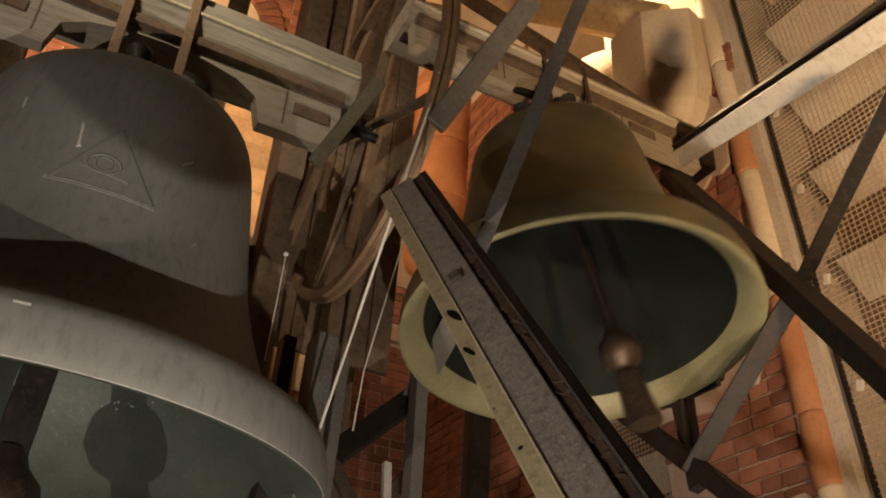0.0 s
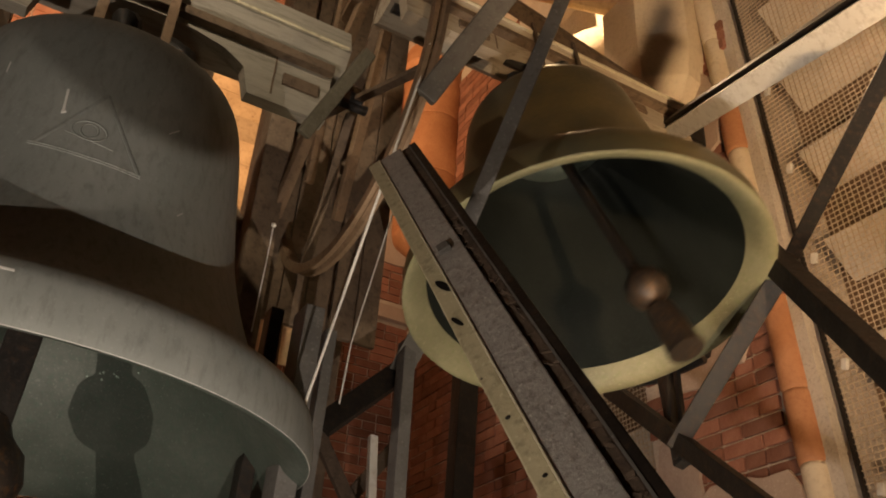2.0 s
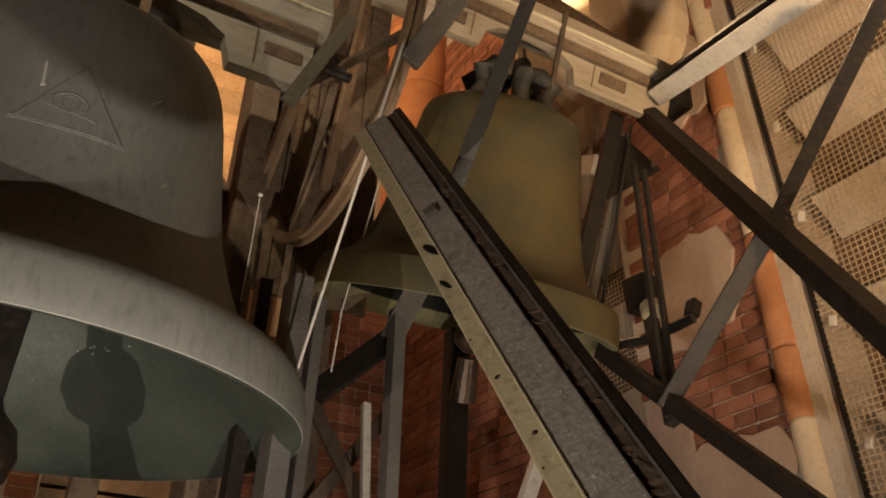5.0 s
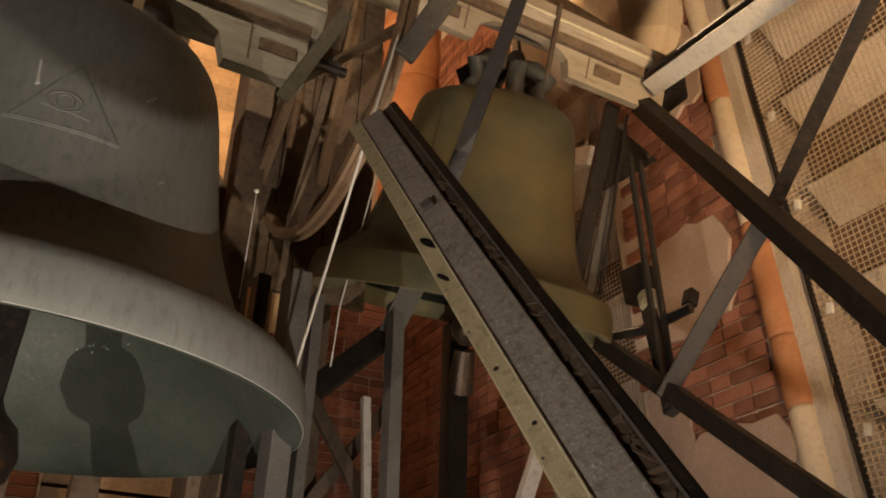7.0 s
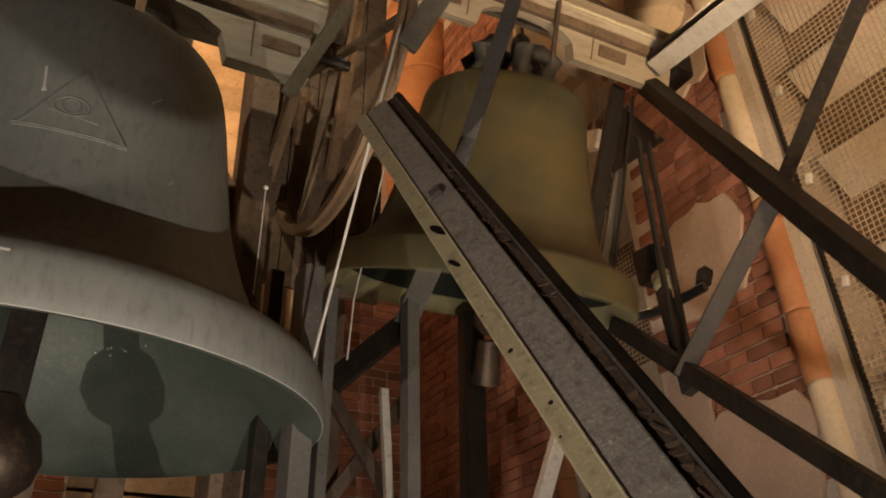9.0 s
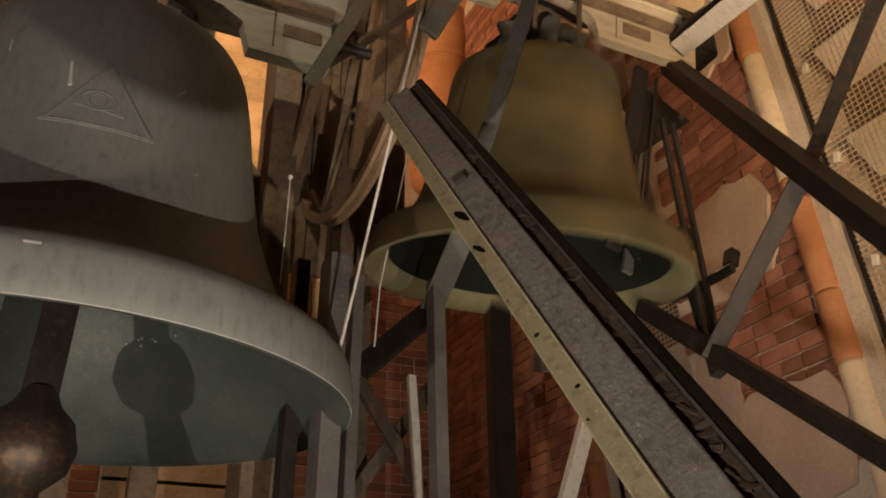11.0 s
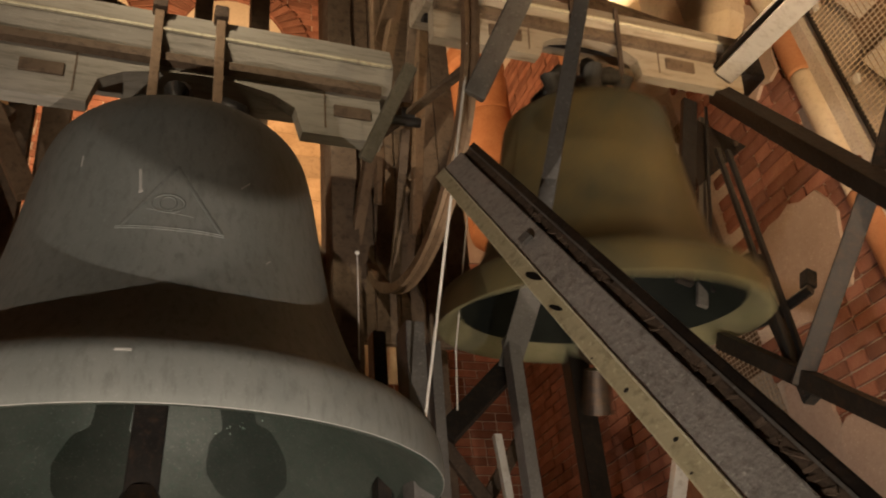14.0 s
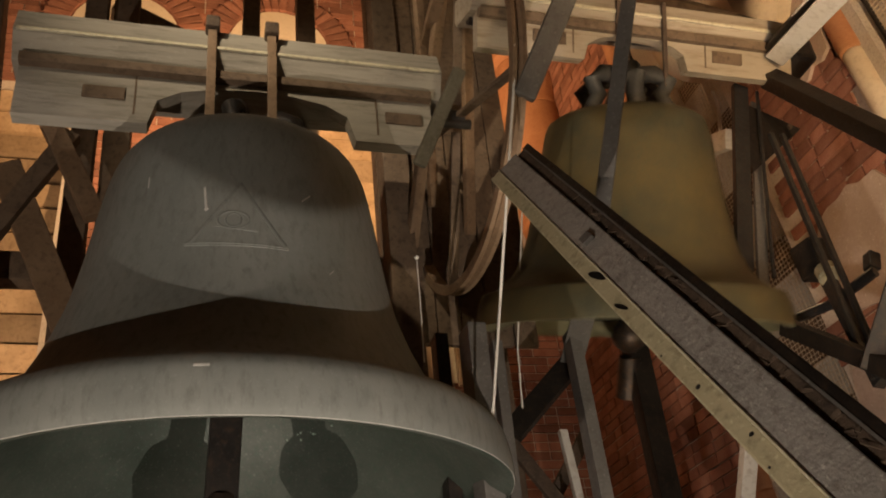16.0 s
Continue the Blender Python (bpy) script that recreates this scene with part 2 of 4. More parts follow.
def prism(bm, outline, x0, x1, axis="x"):
    """Extrude a (y, z) outline along x, or an (x, z) outline along y."""
    def v(a, b, c):
        return (c, a, b) if axis == "x" else (a, c, b)
    lo = [bm.verts.new(v(a, b, x0)) for a, b in outline]
    hi = [bm.verts.new(v(a, b, x1)) for a, b in outline]
    bm.faces.new(lo)
    bm.faces.new(hi[::-1])
    for i in range(len(outline)):
        j = (i + 1) % len(outline)
        bm.faces.new((lo[i], hi[i], hi[j], lo[j]))
    return bm


def B():
    return bmesh.new()


# ------------------------------------------------------------------ the chamber
XR, YB, XL, YF, TOP = 3.2, 6.5, -3.4, -2.6, 9.2
LEAN = 0.08   # the jambs of the louvred openings lean a little


def jamb(y_at_4, z):
    return y_at_4 + LEAN * (z - 4.0)


def chamber():
    tagged(part("floor", prism(B(), [(YF - .5, -0.3), (YB + .5, -0.3), (YB + .5, 0), (YF - .5, 0)], XL - .5, XR + .6), FLOOR), "worn dark wooden boards of the bell chamber", "floor", kind="structure")
    # ceiling out of view, in dark timber only to keep bounce down
    tagged(part("ceiling", prism(B(), [(YF - .5, TOP), (YB + .5, TOP), (YB + .5, TOP + .3), (YF - .5, TOP + .3)], XL - .5, XR + .6), DARK_WOOD), "unseen ceiling high over the bells, dark to cut bounced light", "ceiling", kind="structure")
    # west and south walls: added, unseen, dark so they reflect little light
    tagged(part("wall_west", prism(B(), [(YF, 0), (YB, 0), (YB, TOP), (YF, TOP)], XL - .5, XL), DARK_WOOD), "unseen wall of the bell chamber, dark to cut bounced light", "wall", kind="structure")
    tagged(part("wall_south", prism(B(), [(XL, 0), (XR, 0), (XR, TOP), (XL, TOP)], YF - .5, YF, "y"), DARK_WOOD), "unseen wall of the bell chamber, dark to cut bounced light", "wall", kind="structure")
    # east wall: two leaning louvred openings with a pier between them
    global EAST, NORTH
    EAST = east = thing("wall_east", (XR, 3, 0), "red brick tower wall with plaster remains and louvred openings", "wall", kind="structure")
    E_IN = XR - 0.0
    def slab(name, outline):
        o = part(name, prism(B(), [(y - 3, z) for y, z in outline], 0, 0.5), MORTAR, east)
        return o
    lo, hi = 1.4, 7.0
    slab("lower_wall", [(YF, 0), (YB, 0), (YB, lo), (YF, lo)])
    slab("upper_wall", [(YF, hi), (YB, hi), (YB, TOP), (YF, TOP)])
    slab("south_wall", [(YF, lo), (0.1, lo), (0.1, hi), (YF, hi)])
    slab("pier", [(jamb(2.42, lo), lo), (jamb(3.50, lo), lo), (jamb(3.50, hi), hi), (jamb(2.42, hi), hi)])
    slab("north_wall", [(jamb(4.35, lo), lo), (YB, lo), (YB, hi), (jamb(4.35, hi), hi)])
    # north wall with a boarded opening
    NORTH = north = thing("wall_north", (0, YB, 0), "red brick tower wall with a boarded opening", "wall", kind="structure")
    for nm, o in (("lower_wall", [(XL, 0), (XR, 0), (XR, 2.6), (XL, 2.6)]), ("upper_wall", [(XL, 7.35), (XR, 7.35), (XR, TOP), (XL, TOP)]),
                  ("west_wall", [(XL, 2.6), (-1.95, 2.6), (-1.95, 7.35), (XL, 7.35)]), ("middle_pier", [(-1.12, 2.6), (0.62, 2.6), (0.62, 7.35), (-1.12, 7.35)]),
                  ("east_pier", [(1.64, 2.6), (XR, 2.6), (XR, 7.35), (1.64, 7.35)])):
        part(nm, prism(B(), o, 0, 0.5, "y"), MORTAR, north)
    part("string_course", prism(B(), [(1.66, 5.14), (XR, 5.14), (XR, 5.27), (1.66, 5.27)], -0.06, 0.0, "y"), PLASTER, north, "pale stone band")


chamber()


def flood_lamp(place, target, slope, reach=0.30, half=0.12):
    """An unseen floor lamp with an added tin hood that cuts its light above a slope."""
    p = Vector(place)
    d = Vector((target[0] - p.x, target[1] - p.y, 0)).normalized()
    m = Matrix((d, Vector((-d.y, d.x, 0)), Vector((0, 0, 1)))).transposed().to_4x4()
    th = thing("unseen_flood_lamp", (p.x, p.y, 0), "unseen floor flood lamp, its added hood blocking upward light", "lamp")
    top = p.z + reach * slope
    # plate added to throw shade on the great bell's head
    part("hood", add_box(B(), m @ Matrix.Translation((reach / 2 - 0.08, 0, top + .004)), reach + .16, 2 * half, 0.008), DARK_IRON, th)
    for y in (-half + .015, half - .015):
        part("stay", add_box(B(), m @ Matrix.Translation((-.145, y, top / 2)), .018, .018, top), DARK_IRON, th)
    part("lamp_body", add_box(B(), m @ Matrix.Translation((-.06, 0, p.z / 2 - .03)), .10, .14, p.z - .06, .02), DARK_IRON, th)


flood_lamp(FLOOD, (0.08, 2.25), 1.32)


def roll_moulding(y4, radius, mats):
    """The terracotta roll that edges the pier, in drums of fired clay and plaster."""
    th = thing("jamb_shaft", (XR + 0.0, jamb(y4, 1.5), 1.5), "round jamb shaft of terracotta drums, partly limewashed, on the brick pier", "column")
    z0, k = 1.5, 0
    heights = [0.95, 0.42, 0.34, 0.62, 0.80, 0.36, 0.5, 0.6, 0.9]
    for h, mt in zip(heights, mats):
        bm = B()
        a = Vector((0, jamb(y4, z0) - jamb(y4, 1.5), z0 - 1.5))
        b = Vector((0, jamb(y4, z0 + h) - jamb(y4, 1.5), z0 + h - 1.5))
        r = radius if mt is TERRACOTTA else radius * 0.92
        m, ln = along(a, b, (1, 0, 0))
        lathe(bm, [(0, -ln / 2), (r * .93, -ln / 2), (r, -ln / 2 + .02), (r, ln / 2 - .02), (r * .93, ln / 2), (0, ln / 2)], 24, m @ Matrix.Rotation(radians(90), 4, "Y"))
        part("drum", bm, mt, th, smooth=True)
        z0 += h


CP, TC = CORBEL_PLASTER, TERRACOTTA
roll_moulding(2.55, 0.066, [CP, CP, TC, TC, CP, TC, CP, CP, CP])
roll_moulding(4.44, 0.07, [TC] * 9)


def niche(x0, x1, z0, z1):
    """A slit window in the north wall, its brightness a cream back plate, in a pale wooden frame with one dark upright.
    """
    th = thing("slit_window", ((x0 + x1) / 2, YB, z0), "slit window in a pale wooden frame, its brightness a cream plate", "niche")
    w, h = x1 - x0, z1 - z0
    # cream plate stands in for the light in the opening
    part("back", prism(B(), [(-w / 2, 0), (w / 2, 0), (w / 2, h), (-w / 2, h)], -0.060, -0.045, "y"), CORBEL_PLASTER, th, "cream back plate painting the window's brightness")
    for x, mt in ((-w / 2 - .02, PALE_WOOD), (w / 2 + .02, PALE_WOOD), (w * .12, RUST)):
        part("upright", add_box(B(), pose(x, -.085, h / 2), .035, .05, h + .08, .006), mt, th)
    part("lintel", add_box(B(), pose(0, -.090, h + .03), w + .12, .08, .06, .006), PALE_WOOD, th)


niche(1.82, 2.12, 4.45, 5.05)


def corner_shaft():
    th = thing("corner_shaft", (3.06, 6.0, 0.3), "round terracotta corner shaft with a stepped head, lit orange", "column")
    part("corbel", lathe(B(), [(0, 5.2), (.08, 5.22), (.28, 5.42), (.30, 5.5), (0, 5.5)], 32), TERRACOTTA, th, smooth=True)
    z = 5.5
    for h in (0.55, 0.65, 0.6):
        part("drum", lathe(B(), [(0, z), (.295, z), (.30, z + .015), (.30, z + h - .015), (.295, z + h), (0, z + h)], 32), TERRACOTTA, th, smooth=True)
        z += h
    part("head", lathe(B(), [(0, z), (.30, z), (.36, z + .05), (.36, z + .13), (.31, z + .17), (.31, z + .3), (0, z + .3)], 32), TERRACOTTA, th)
    part("cap", lathe(B(), [(0, z + .3), (.37, z + .3), (.37, z + .5), (0, z + .5)], 32), PLASTER, th)


corner_shaft()


def corbel_and_log():
    th = thing("corbel", (3.10, 3.03, 4.93), "faceted cream plaster corbel on the brick pier", "corbel")
    part("block", lathe(B(), [(0, 0), (.05, .01), (.30, .30), (.34, .50), (.34, 1.0), (0, 1.0)], 7), CORBEL_PLASTER, th)
    part("shoulder", lathe(B(), [(0, .45), (.16, .48), (.26, .60), (.29, .78), (.29, 1.1), (0, 1.1)], 24, Matrix.Translation((-0.02, .52, 0))), CORBEL_PLASTER, th, smooth=True)
    lg = thing("log_beam", (2.95, 2.92, 5.95), "peeled round timber with a sawn end", "beam")
    part("log", rod(B(), (-1.5, 1.9, 1.55), (0.05, 0.0, 0.0), 0.15, 0.14, 20), LOG_WOOD, lg)


corbel_and_log()


def louvres(y0, y1, z_list, name, depth=0.55):
    """Sloping boards in an opening of the east wall, wire mesh before them, dim boards behind."""
    th = thing(name, (XR, (y0 + y1) / 2, 0), "grey sloping louvre boards behind rusty wire mesh", "louvre", kind="")
    cy = (y0 + y1) / 2
    for z in z_list:
        a, b = jamb(y0, z), jamb(y1, z) - 0.10
        bm = B()
        o = [(0.12, z + 0.14), (0.14, z + 0.152), (0.32, z - 0.02), (0.30, z - 0.032)]
        lo = [bm.verts.new((x, a - cy, zz)) for x, zz in o]
        hi_ = [bm.verts.new((x, b - cy, zz)) for x, zz in o]
        bm.faces.new(lo)
        bm.faces.new(hi_[::-1])
        for i in range(4):
            bm.faces.new((lo[i], hi_[i], hi_[(i + 1) % 4], lo[(i + 1) % 4]))
        part("slat", bm, LOUVRE, th)
    # wire mesh
    bm = B()
    zb, zt, n = z_list[0] - 0.5, z_list[-1] + 0.8, 0
    step, r = 0.029, 0.0030
    yy = y0 - 0.4
    verts, faces = [], []
    def wire(p, q):
        p, q = Vector(p), Vector(q)
        d = (q - p).normalized()
        s = d.cross(Vector((1, 0, 0))).normalized() * r
        t = Vector((r, 0, 0))
        k = len(verts)
        for c in (p, q):
            verts.extend([c + s, c + t, c - s, c - t])
        for i in range(4):
            j = (i + 1) % 4
            faces.append((k + i, k + j, k + 4 + j, k + 4 + i))
    z = zb
    while z < zt:
        wire((0.055, jamb(y0, z) - cy, z), (0.055, jamb(y1, z) - cy, z))
        z += step
    u = 0.0
    while u < y1 - y0:
        wire((0.062, jamb(y0 + u, zb) - cy, zb), (0.062, jamb(y0 + u, zt) - cy, zt))
        u += step
    me = bpy.data.meshes.new("wire_mesh")
    me.from_pydata(verts, [], faces)
    me.materials.append(MESH_WIRE)
    ob = new("wire_mesh", me)
    ob.parent = th
    tagged(ob, "rusty square wire mesh", kind="stuff")
    part("mesh_edge", bar(B(), (0.05, jamb(y1, zb) - cy - .02, zb), (0.05, jamb(y1, zt) - cy - .02, zt), .015, .03, (1, 0, 0)), STEEL_DARK, th)
    part("back_board", prism(B(), [(y0 - cy - .3, zb), (y1 - cy + .1, zb), (y1 - cy + .4, zt), (y0 - cy + .2, zt)], 0.40, 0.43), LATH, th, "brown boarding behind the louvres")
    return th


louvres(0.1, 2.40, [1.6 + 0.555 * i for i in range(10)], "louvre_screen")
louvres(3.52, 4.33, [1.6 + 0.555 * i for i in range(10)], "louvre_screen")


def boards(x0, x1, z0, z1):
    th = thing("boarded_opening", ((x0 + x1) / 2, YB, 0), "pale wooden boards closing an opening, lit warm", "boarding")
    # panel added behind the boards to stop sky light leaking through
    part("backing", prism(B(), [((x0 - x1) / 2 - .02, z0), ((x1 - x0) / 2 + .02, z0), ((x1 - x0) / 2 + .02, z1 + .02), ((x0 - x1) / 2 - .02, z1 + .02)], 0.26, 0.29, "y"), DARK_WOOD, th, "added dark panel blocking sky in the board gaps")
    z = z0
    while z < z1 - 0.05:
        part("board", add_box(B(), pose(0, 0.16 + random.uniform(-.01, .01), z + 0.115, random.uniform(8, 22)), x1 - x0 + .02, 0.03, 0.215, 0.004), PALE_WOOD, th)
        z += 0.25


boards(0.62, 1.64, 2.6, 7.35)
boards(-1.95, -1.12, 2.6, 7.35)


# ------------------------------------------------------------------ brickwork
def brick_mesh(name, length, h, mat):
    """One brick lying along x, its face to -y, a little worn."""
    return mesh_of(add_box(B(), Matrix(), length, 0.05, h, 0.004), name, mat)


def brick_field(inside, u0, u1, z0, z1, place, parent, name, singly):
    """Stretcher bond. place(u, z) gives a brick's pose in the parent's space; inside(u, z) tells where the wall has bricks."""
    lengths = [0.238, 0.114]
    shared = [brick_mesh(name, l, 0.064, BRICK) for l in lengths]
    verts, faces = [], []
    row, z = 0, z0
    while z < z1:
        u = u0 - (0.125 if row % 2 else 0.0)
        k = row % 3
        while u < u1:
            head = (k % 3) == 2
            ln = lengths[1 if head else 0]
            c = u + ln / 2
            if inside(c - ln / 2, z) and inside(c + ln / 2, z):
                m = place(c, z) @ pose(0, random.uniform(-.006, .004), 0, random.uniform(-1.5, 1.5), 0, random.uniform(-1.2, 1.2))
                if singly:
                    ob = new(name, shared[1 if head else 0])
                    ob.parent = parent
                    ob.matrix_basis = m
                else:
                    i0 = len(verts)
                    for sx in (-1, 1):
                        for sy in (-1, 1):
                            for sz in (-1, 1):
                                verts.append(m @ Vector((sx * ln / 2, sy * .018, sz * .0335)))
                    faces.extend([tuple(i0 + i for i in q) for q in ((0, 1, 3, 2), (4, 6, 7, 5), (0, 4, 5, 1), (2, 3, 7, 6), (0, 2, 6, 4), (1, 5, 7, 3))])
            u += ln + 0.012
            k += 1
        z += 0.077
        row += 1
    if not singly:
        me = bpy.data.meshes.new(name)
        me.from_pydata(verts, [], faces)
        me.materials.append(BRICK_REST)
        ob = new(name, me)
        ob.parent = parent
        tagged(ob, kind="stuff")


def patch(th, name, y, z, w, h, mat, seed, mapping):
    """An irregular remnant of plaster on the brickwork."""
    rnd = random.Random(seed)
    n = 22
    pts = []
    for i in range(n):
        a = 2 * math.pi * i / n
        c, s_ = math.cos(a), math.sin(a)
        k = 1 / max(abs(c), abs(s_)) ** 0.75 * rnd.uniform(0.82, 1.05)
        pts.append((y + w / 2 * c * k, z + h / 2 * s_ * k))
    bm = B()
    lo = [bm.verts.new(mapping(a, b, 0.0)) for a, b in pts]
    hi_ = [bm.verts.new(mapping(a, b, 0.022)) for a, b in pts]
    bm.faces.new(hi_)
    for i in range(n):
        bm.faces.new((lo[i], lo[(i + 1) % n], hi_[(i + 1) % n], hi_[i]))
    part(name, bm, mat, th, "flaking old plaster")


# ------------------------------------------------------------------ bells
PROFILE = [(1.0, 0.0), (1.0, 0.04), (0.992, 0.12), (0.968, 0.192), (0.964, 0.200), (0.956, 0.205), (0.92, 0.214), (0.86, 0.248), (0.80, 0.31), (0.745, 0.40), (0.70, 0.53), (0.665, 0.70),
           (0.635, 0.88), (0.612, 1.02), (0.585, 1.22), (0.56, 1.44), (0.54, 1.60), (0.522, 1.665), (0.48, 1.705), (0.40, 1.73), (0.2, 1.75), (0, 1.755)]
INNER = [(0, 1.64), (0.2, 1.635), (0.38, 1.60), (0.46, 1.50), (0.495, 1.3), (0.53, 1.05), (0.575, 0.80), (0.63, 0.57), (0.70, 0.38), (0.775, 0.24),
         (0.865, 0.11)]
LIP = [(0.865, 0.11), (0.905, 0.055), (0.95, 0.012), (0.975, 0.0), (0.99, -0.003), (1.0, 0.0)]


def raised(h, tall):
    """Heights over the sound bow, drawn together for a squatter bell."""
    return h if h < 0.25 else 0.25 + (h - 0.25) * tall


def bell_shell(r, drop, mats, th, label, tall):
    def turned(rows):
        return lathe(B(), [(a * r, raised(b, tall) * r - drop) for a, b in rows], 96)
    body = part("bell_body", turned(PROFILE), mats[0], th, label, smooth=True)
    # inner shell carries the hollow's shade in its material
    part("inside", turned(INNER), mats[1], body, "inner face of the bell, its shade put into the colour", smooth=True)
    part("lip", turned(LIP), mats[2], body, "worn pale lip", smooth=True)
    part("crown_ring", turned([(0.22, 1.60), (0.23, 1.575), (0.36, 1.565), (0.375, 1.60)]), BRONZE_IN_SHADED, body, "paler cast ring in the crown", smooth=True)
    return body


def canons(r, drop, mat, th, tall, rise, thick=0.075, wide=1.0):
    """The crown's loops, from the head of the bell up to the yoke."""
    top = raised(1.72, tall) * r - drop
    for i in range(6):
        a = 2 * math.pi * i / 6 + 0.3
        c, s = math.cos(a), math.sin(a)
        pts = [(c * rr * r * wide, s * rr * r * wide, top + zz * rise) for rr, zz in ((.34, -.05), (.44, .22), (.36, .48), (.45, .76), (.30, 1.0), (.12, 1.04))]
        part("canon", sweep(B(), pts, thick * r, 10), mat, th, smooth=True)


def clapper(r, drop, th, reach, ball, hang, wide):
    """A clapper in its own space, hung at its origin."""
    cl = new("clapper")
    cl.parent = th
    ln = (reach + 0.1) * r
    part("shank", bar(B(), (0, 0, 0), (0, 0, -ln + 0.1 * r), wide * r, min(0.08, wide) * r, (0, 1, 0), bevel=0.008), STEEL_DARK, cl)
    k = ball * r
    bm = lathe(B(), [(0.35 * k, 1.25 * k), (0.5 * k, 0.9 * k), (0.85 * k, 0.55 * k), (1.0 * k, 0.0), (0.88 * k, -0.5 * k), (0.5 * k, -0.85 * k), (0.4 * k, -0.95 * k), (0, -0.95 * k)], 28,
               Matrix.Translation((0, 0, -ln + 0.1 * r)))
    part("ball", bm, CLAPPER, cl, "worn iron clapper ball", smooth=True)
    part("flight", rod(B(), (0, 0, -ln - 0.05 * r), (0, 0, -ln - 0.34 * r), 0.07 * r, 0.095 * r, 16), CLAPPER, cl)
    part("joint", add_box(B(), pose(0, 0, 0), 0.2 * r, 0.12 * r, 0.16 * r, 0.01), RED_PAINT, cl, "red-painted clapper joint")
    cl.location = (0, 0, hang * r - drop)
    return cl


def yoke(th, x0, x1, y, z_bot, z_mid, z_top, wd, mat, notch):
    """A headstock of two stacked oak timbers, the upper with broad chamfers."""
    a, b = notch
    hb = z_mid - z_bot
    o = [(x0, z_bot), (x0, z_mid), (x1, z_mid), (x1, z_bot), (b + .04, z_bot)]
    for k in range(9):
        w = math.pi * k / 8
        o.append(((a + b) / 2 + (b - a) / 2 * math.cos(w), z_bot + hb * 0.80 * math.sin(w) ** 0.6))
    o.append((a - .04, z_bot))
    low = part("lower_timber", prism(B(), o, y - wd * .42, y - wd * .42 + 0.06, "y"), mat, th)
    for x in (a - .16, b + .20):
        part("slot", add_box(B(), pose(x, y - wd * .42, z_mid - hb * .5), .15, .02, .055, .004), DARK_WOOD, low, "dark mortise slot")
        part("joint_gap", add_box(B(), pose(x + (.11 if x < 0 else -.11), y - wd * .42, z_mid - hb * .45), .006, .006, hb * .8), DARK_WOOD, low)
    h = z_top - z_mid
    o = [(-wd * .40, z_mid), (-wd * .60, z_mid + h * .46), (-wd * .50, z_top), (wd * .50, z_top), (wd * .60, z_mid + h * .46), (wd * .40, z_mid)]
    part("upper_timber", prism(B(), [(y + a, b) for a, b in o], x0 - .03, x1 + .05), mat, th)
    # pale strip paints the highlight on the worn chamfer ridge
    part("worn_lit_edge", bar(B(), (x0 - .02, y - wd * .60, z_mid + h * .46), (x1 + .04, y - wd * .60, z_mid + h * .46), .014, .014, (0, 0, 1)), WORN_LIT_EDGE, low, "worn edge, its highlight put into the pale colour")
    # dark strip paints the dirt and shade under the upper timber's overhang
    part("groove_strip", bar(B(), (x0, y - wd * .46, z_mid - .012), (x1, y - wd * .46, z_mid - .012), .05, .04, (0, 0, 1)), DARK_WOOD, low, "dark strip painting the dirty, shaded groove in the joint")


# the great bell: radius and height over the lip
GREAT_KNOTS = [(0.893, 0.0), (0.896, 0.03), (0.892, 0.08), (0.882, 0.128), (0.866, 0.158), (0.850, 0.176), (0.836, 0.182), (0.775, 0.196), (0.715, 0.240), (0.668, 0.310), (0.624, 0.40), (0.588, 0.49),
               (0.553, 0.60), (0.528, 0.72), (0.510, 0.83), (0.493, 0.95), (0.477, 1.05), (0.460, 1.13), (0.437, 1.19), (0.400, 1.235), (0.335, 1.272), (0.20, 1.298), (0.0, 1.305)]
GREAT_INNER = [(0, 1.20), (0.20, 1.195), (0.31, 1.17), (0.38, 1.09), (0.415, 0.93), (0.45, 0.73), (0.49, 0.54), (0.555, 0.37), (0.64, 0.235), (0.72, 0.14), (0.785, 0.075)]
GREAT_LIP = [(0.785, 0.075), (0.825, 0.030), (0.862, 0.006), (0.880, 0.0), (0.893, 0.0)]


def rounded(rows, steps=4):
    """A smooth curve through the rows of a profile."""
    out = []
    for i in range(len(rows) - 1):
        a, b, c, d = (Vector(rows[max(0, min(len(rows) - 1, i + k))]) for k in (-1, 0, 1, 2))
        for j in range(steps):
            t = j / steps
            v = 0.5 * (2 * b + (c - a) * t + (2 * a - 5 * b + 4 * c - d) * t * t + (3 * b - a - 3 * c + d) * t ** 3)
            out.append((max(v.x, 0.0), v.y))
    return out + [tuple(rows[-1])]


def on_bell(phi, h, out=0.0):
    """A place on the great bell's outer face: phi degrees from the south, h over the lip."""
    for (a, b), (c, d) in zip(GREAT_KNOTS, GREAT_KNOTS[1:]):
        if b <= h <= d:
            rad = a + (c - a) * (h - b) / (d - b) + out
            return Vector((rad * math.sin(radians(phi)), -rad * math.cos(radians(phi)), h))


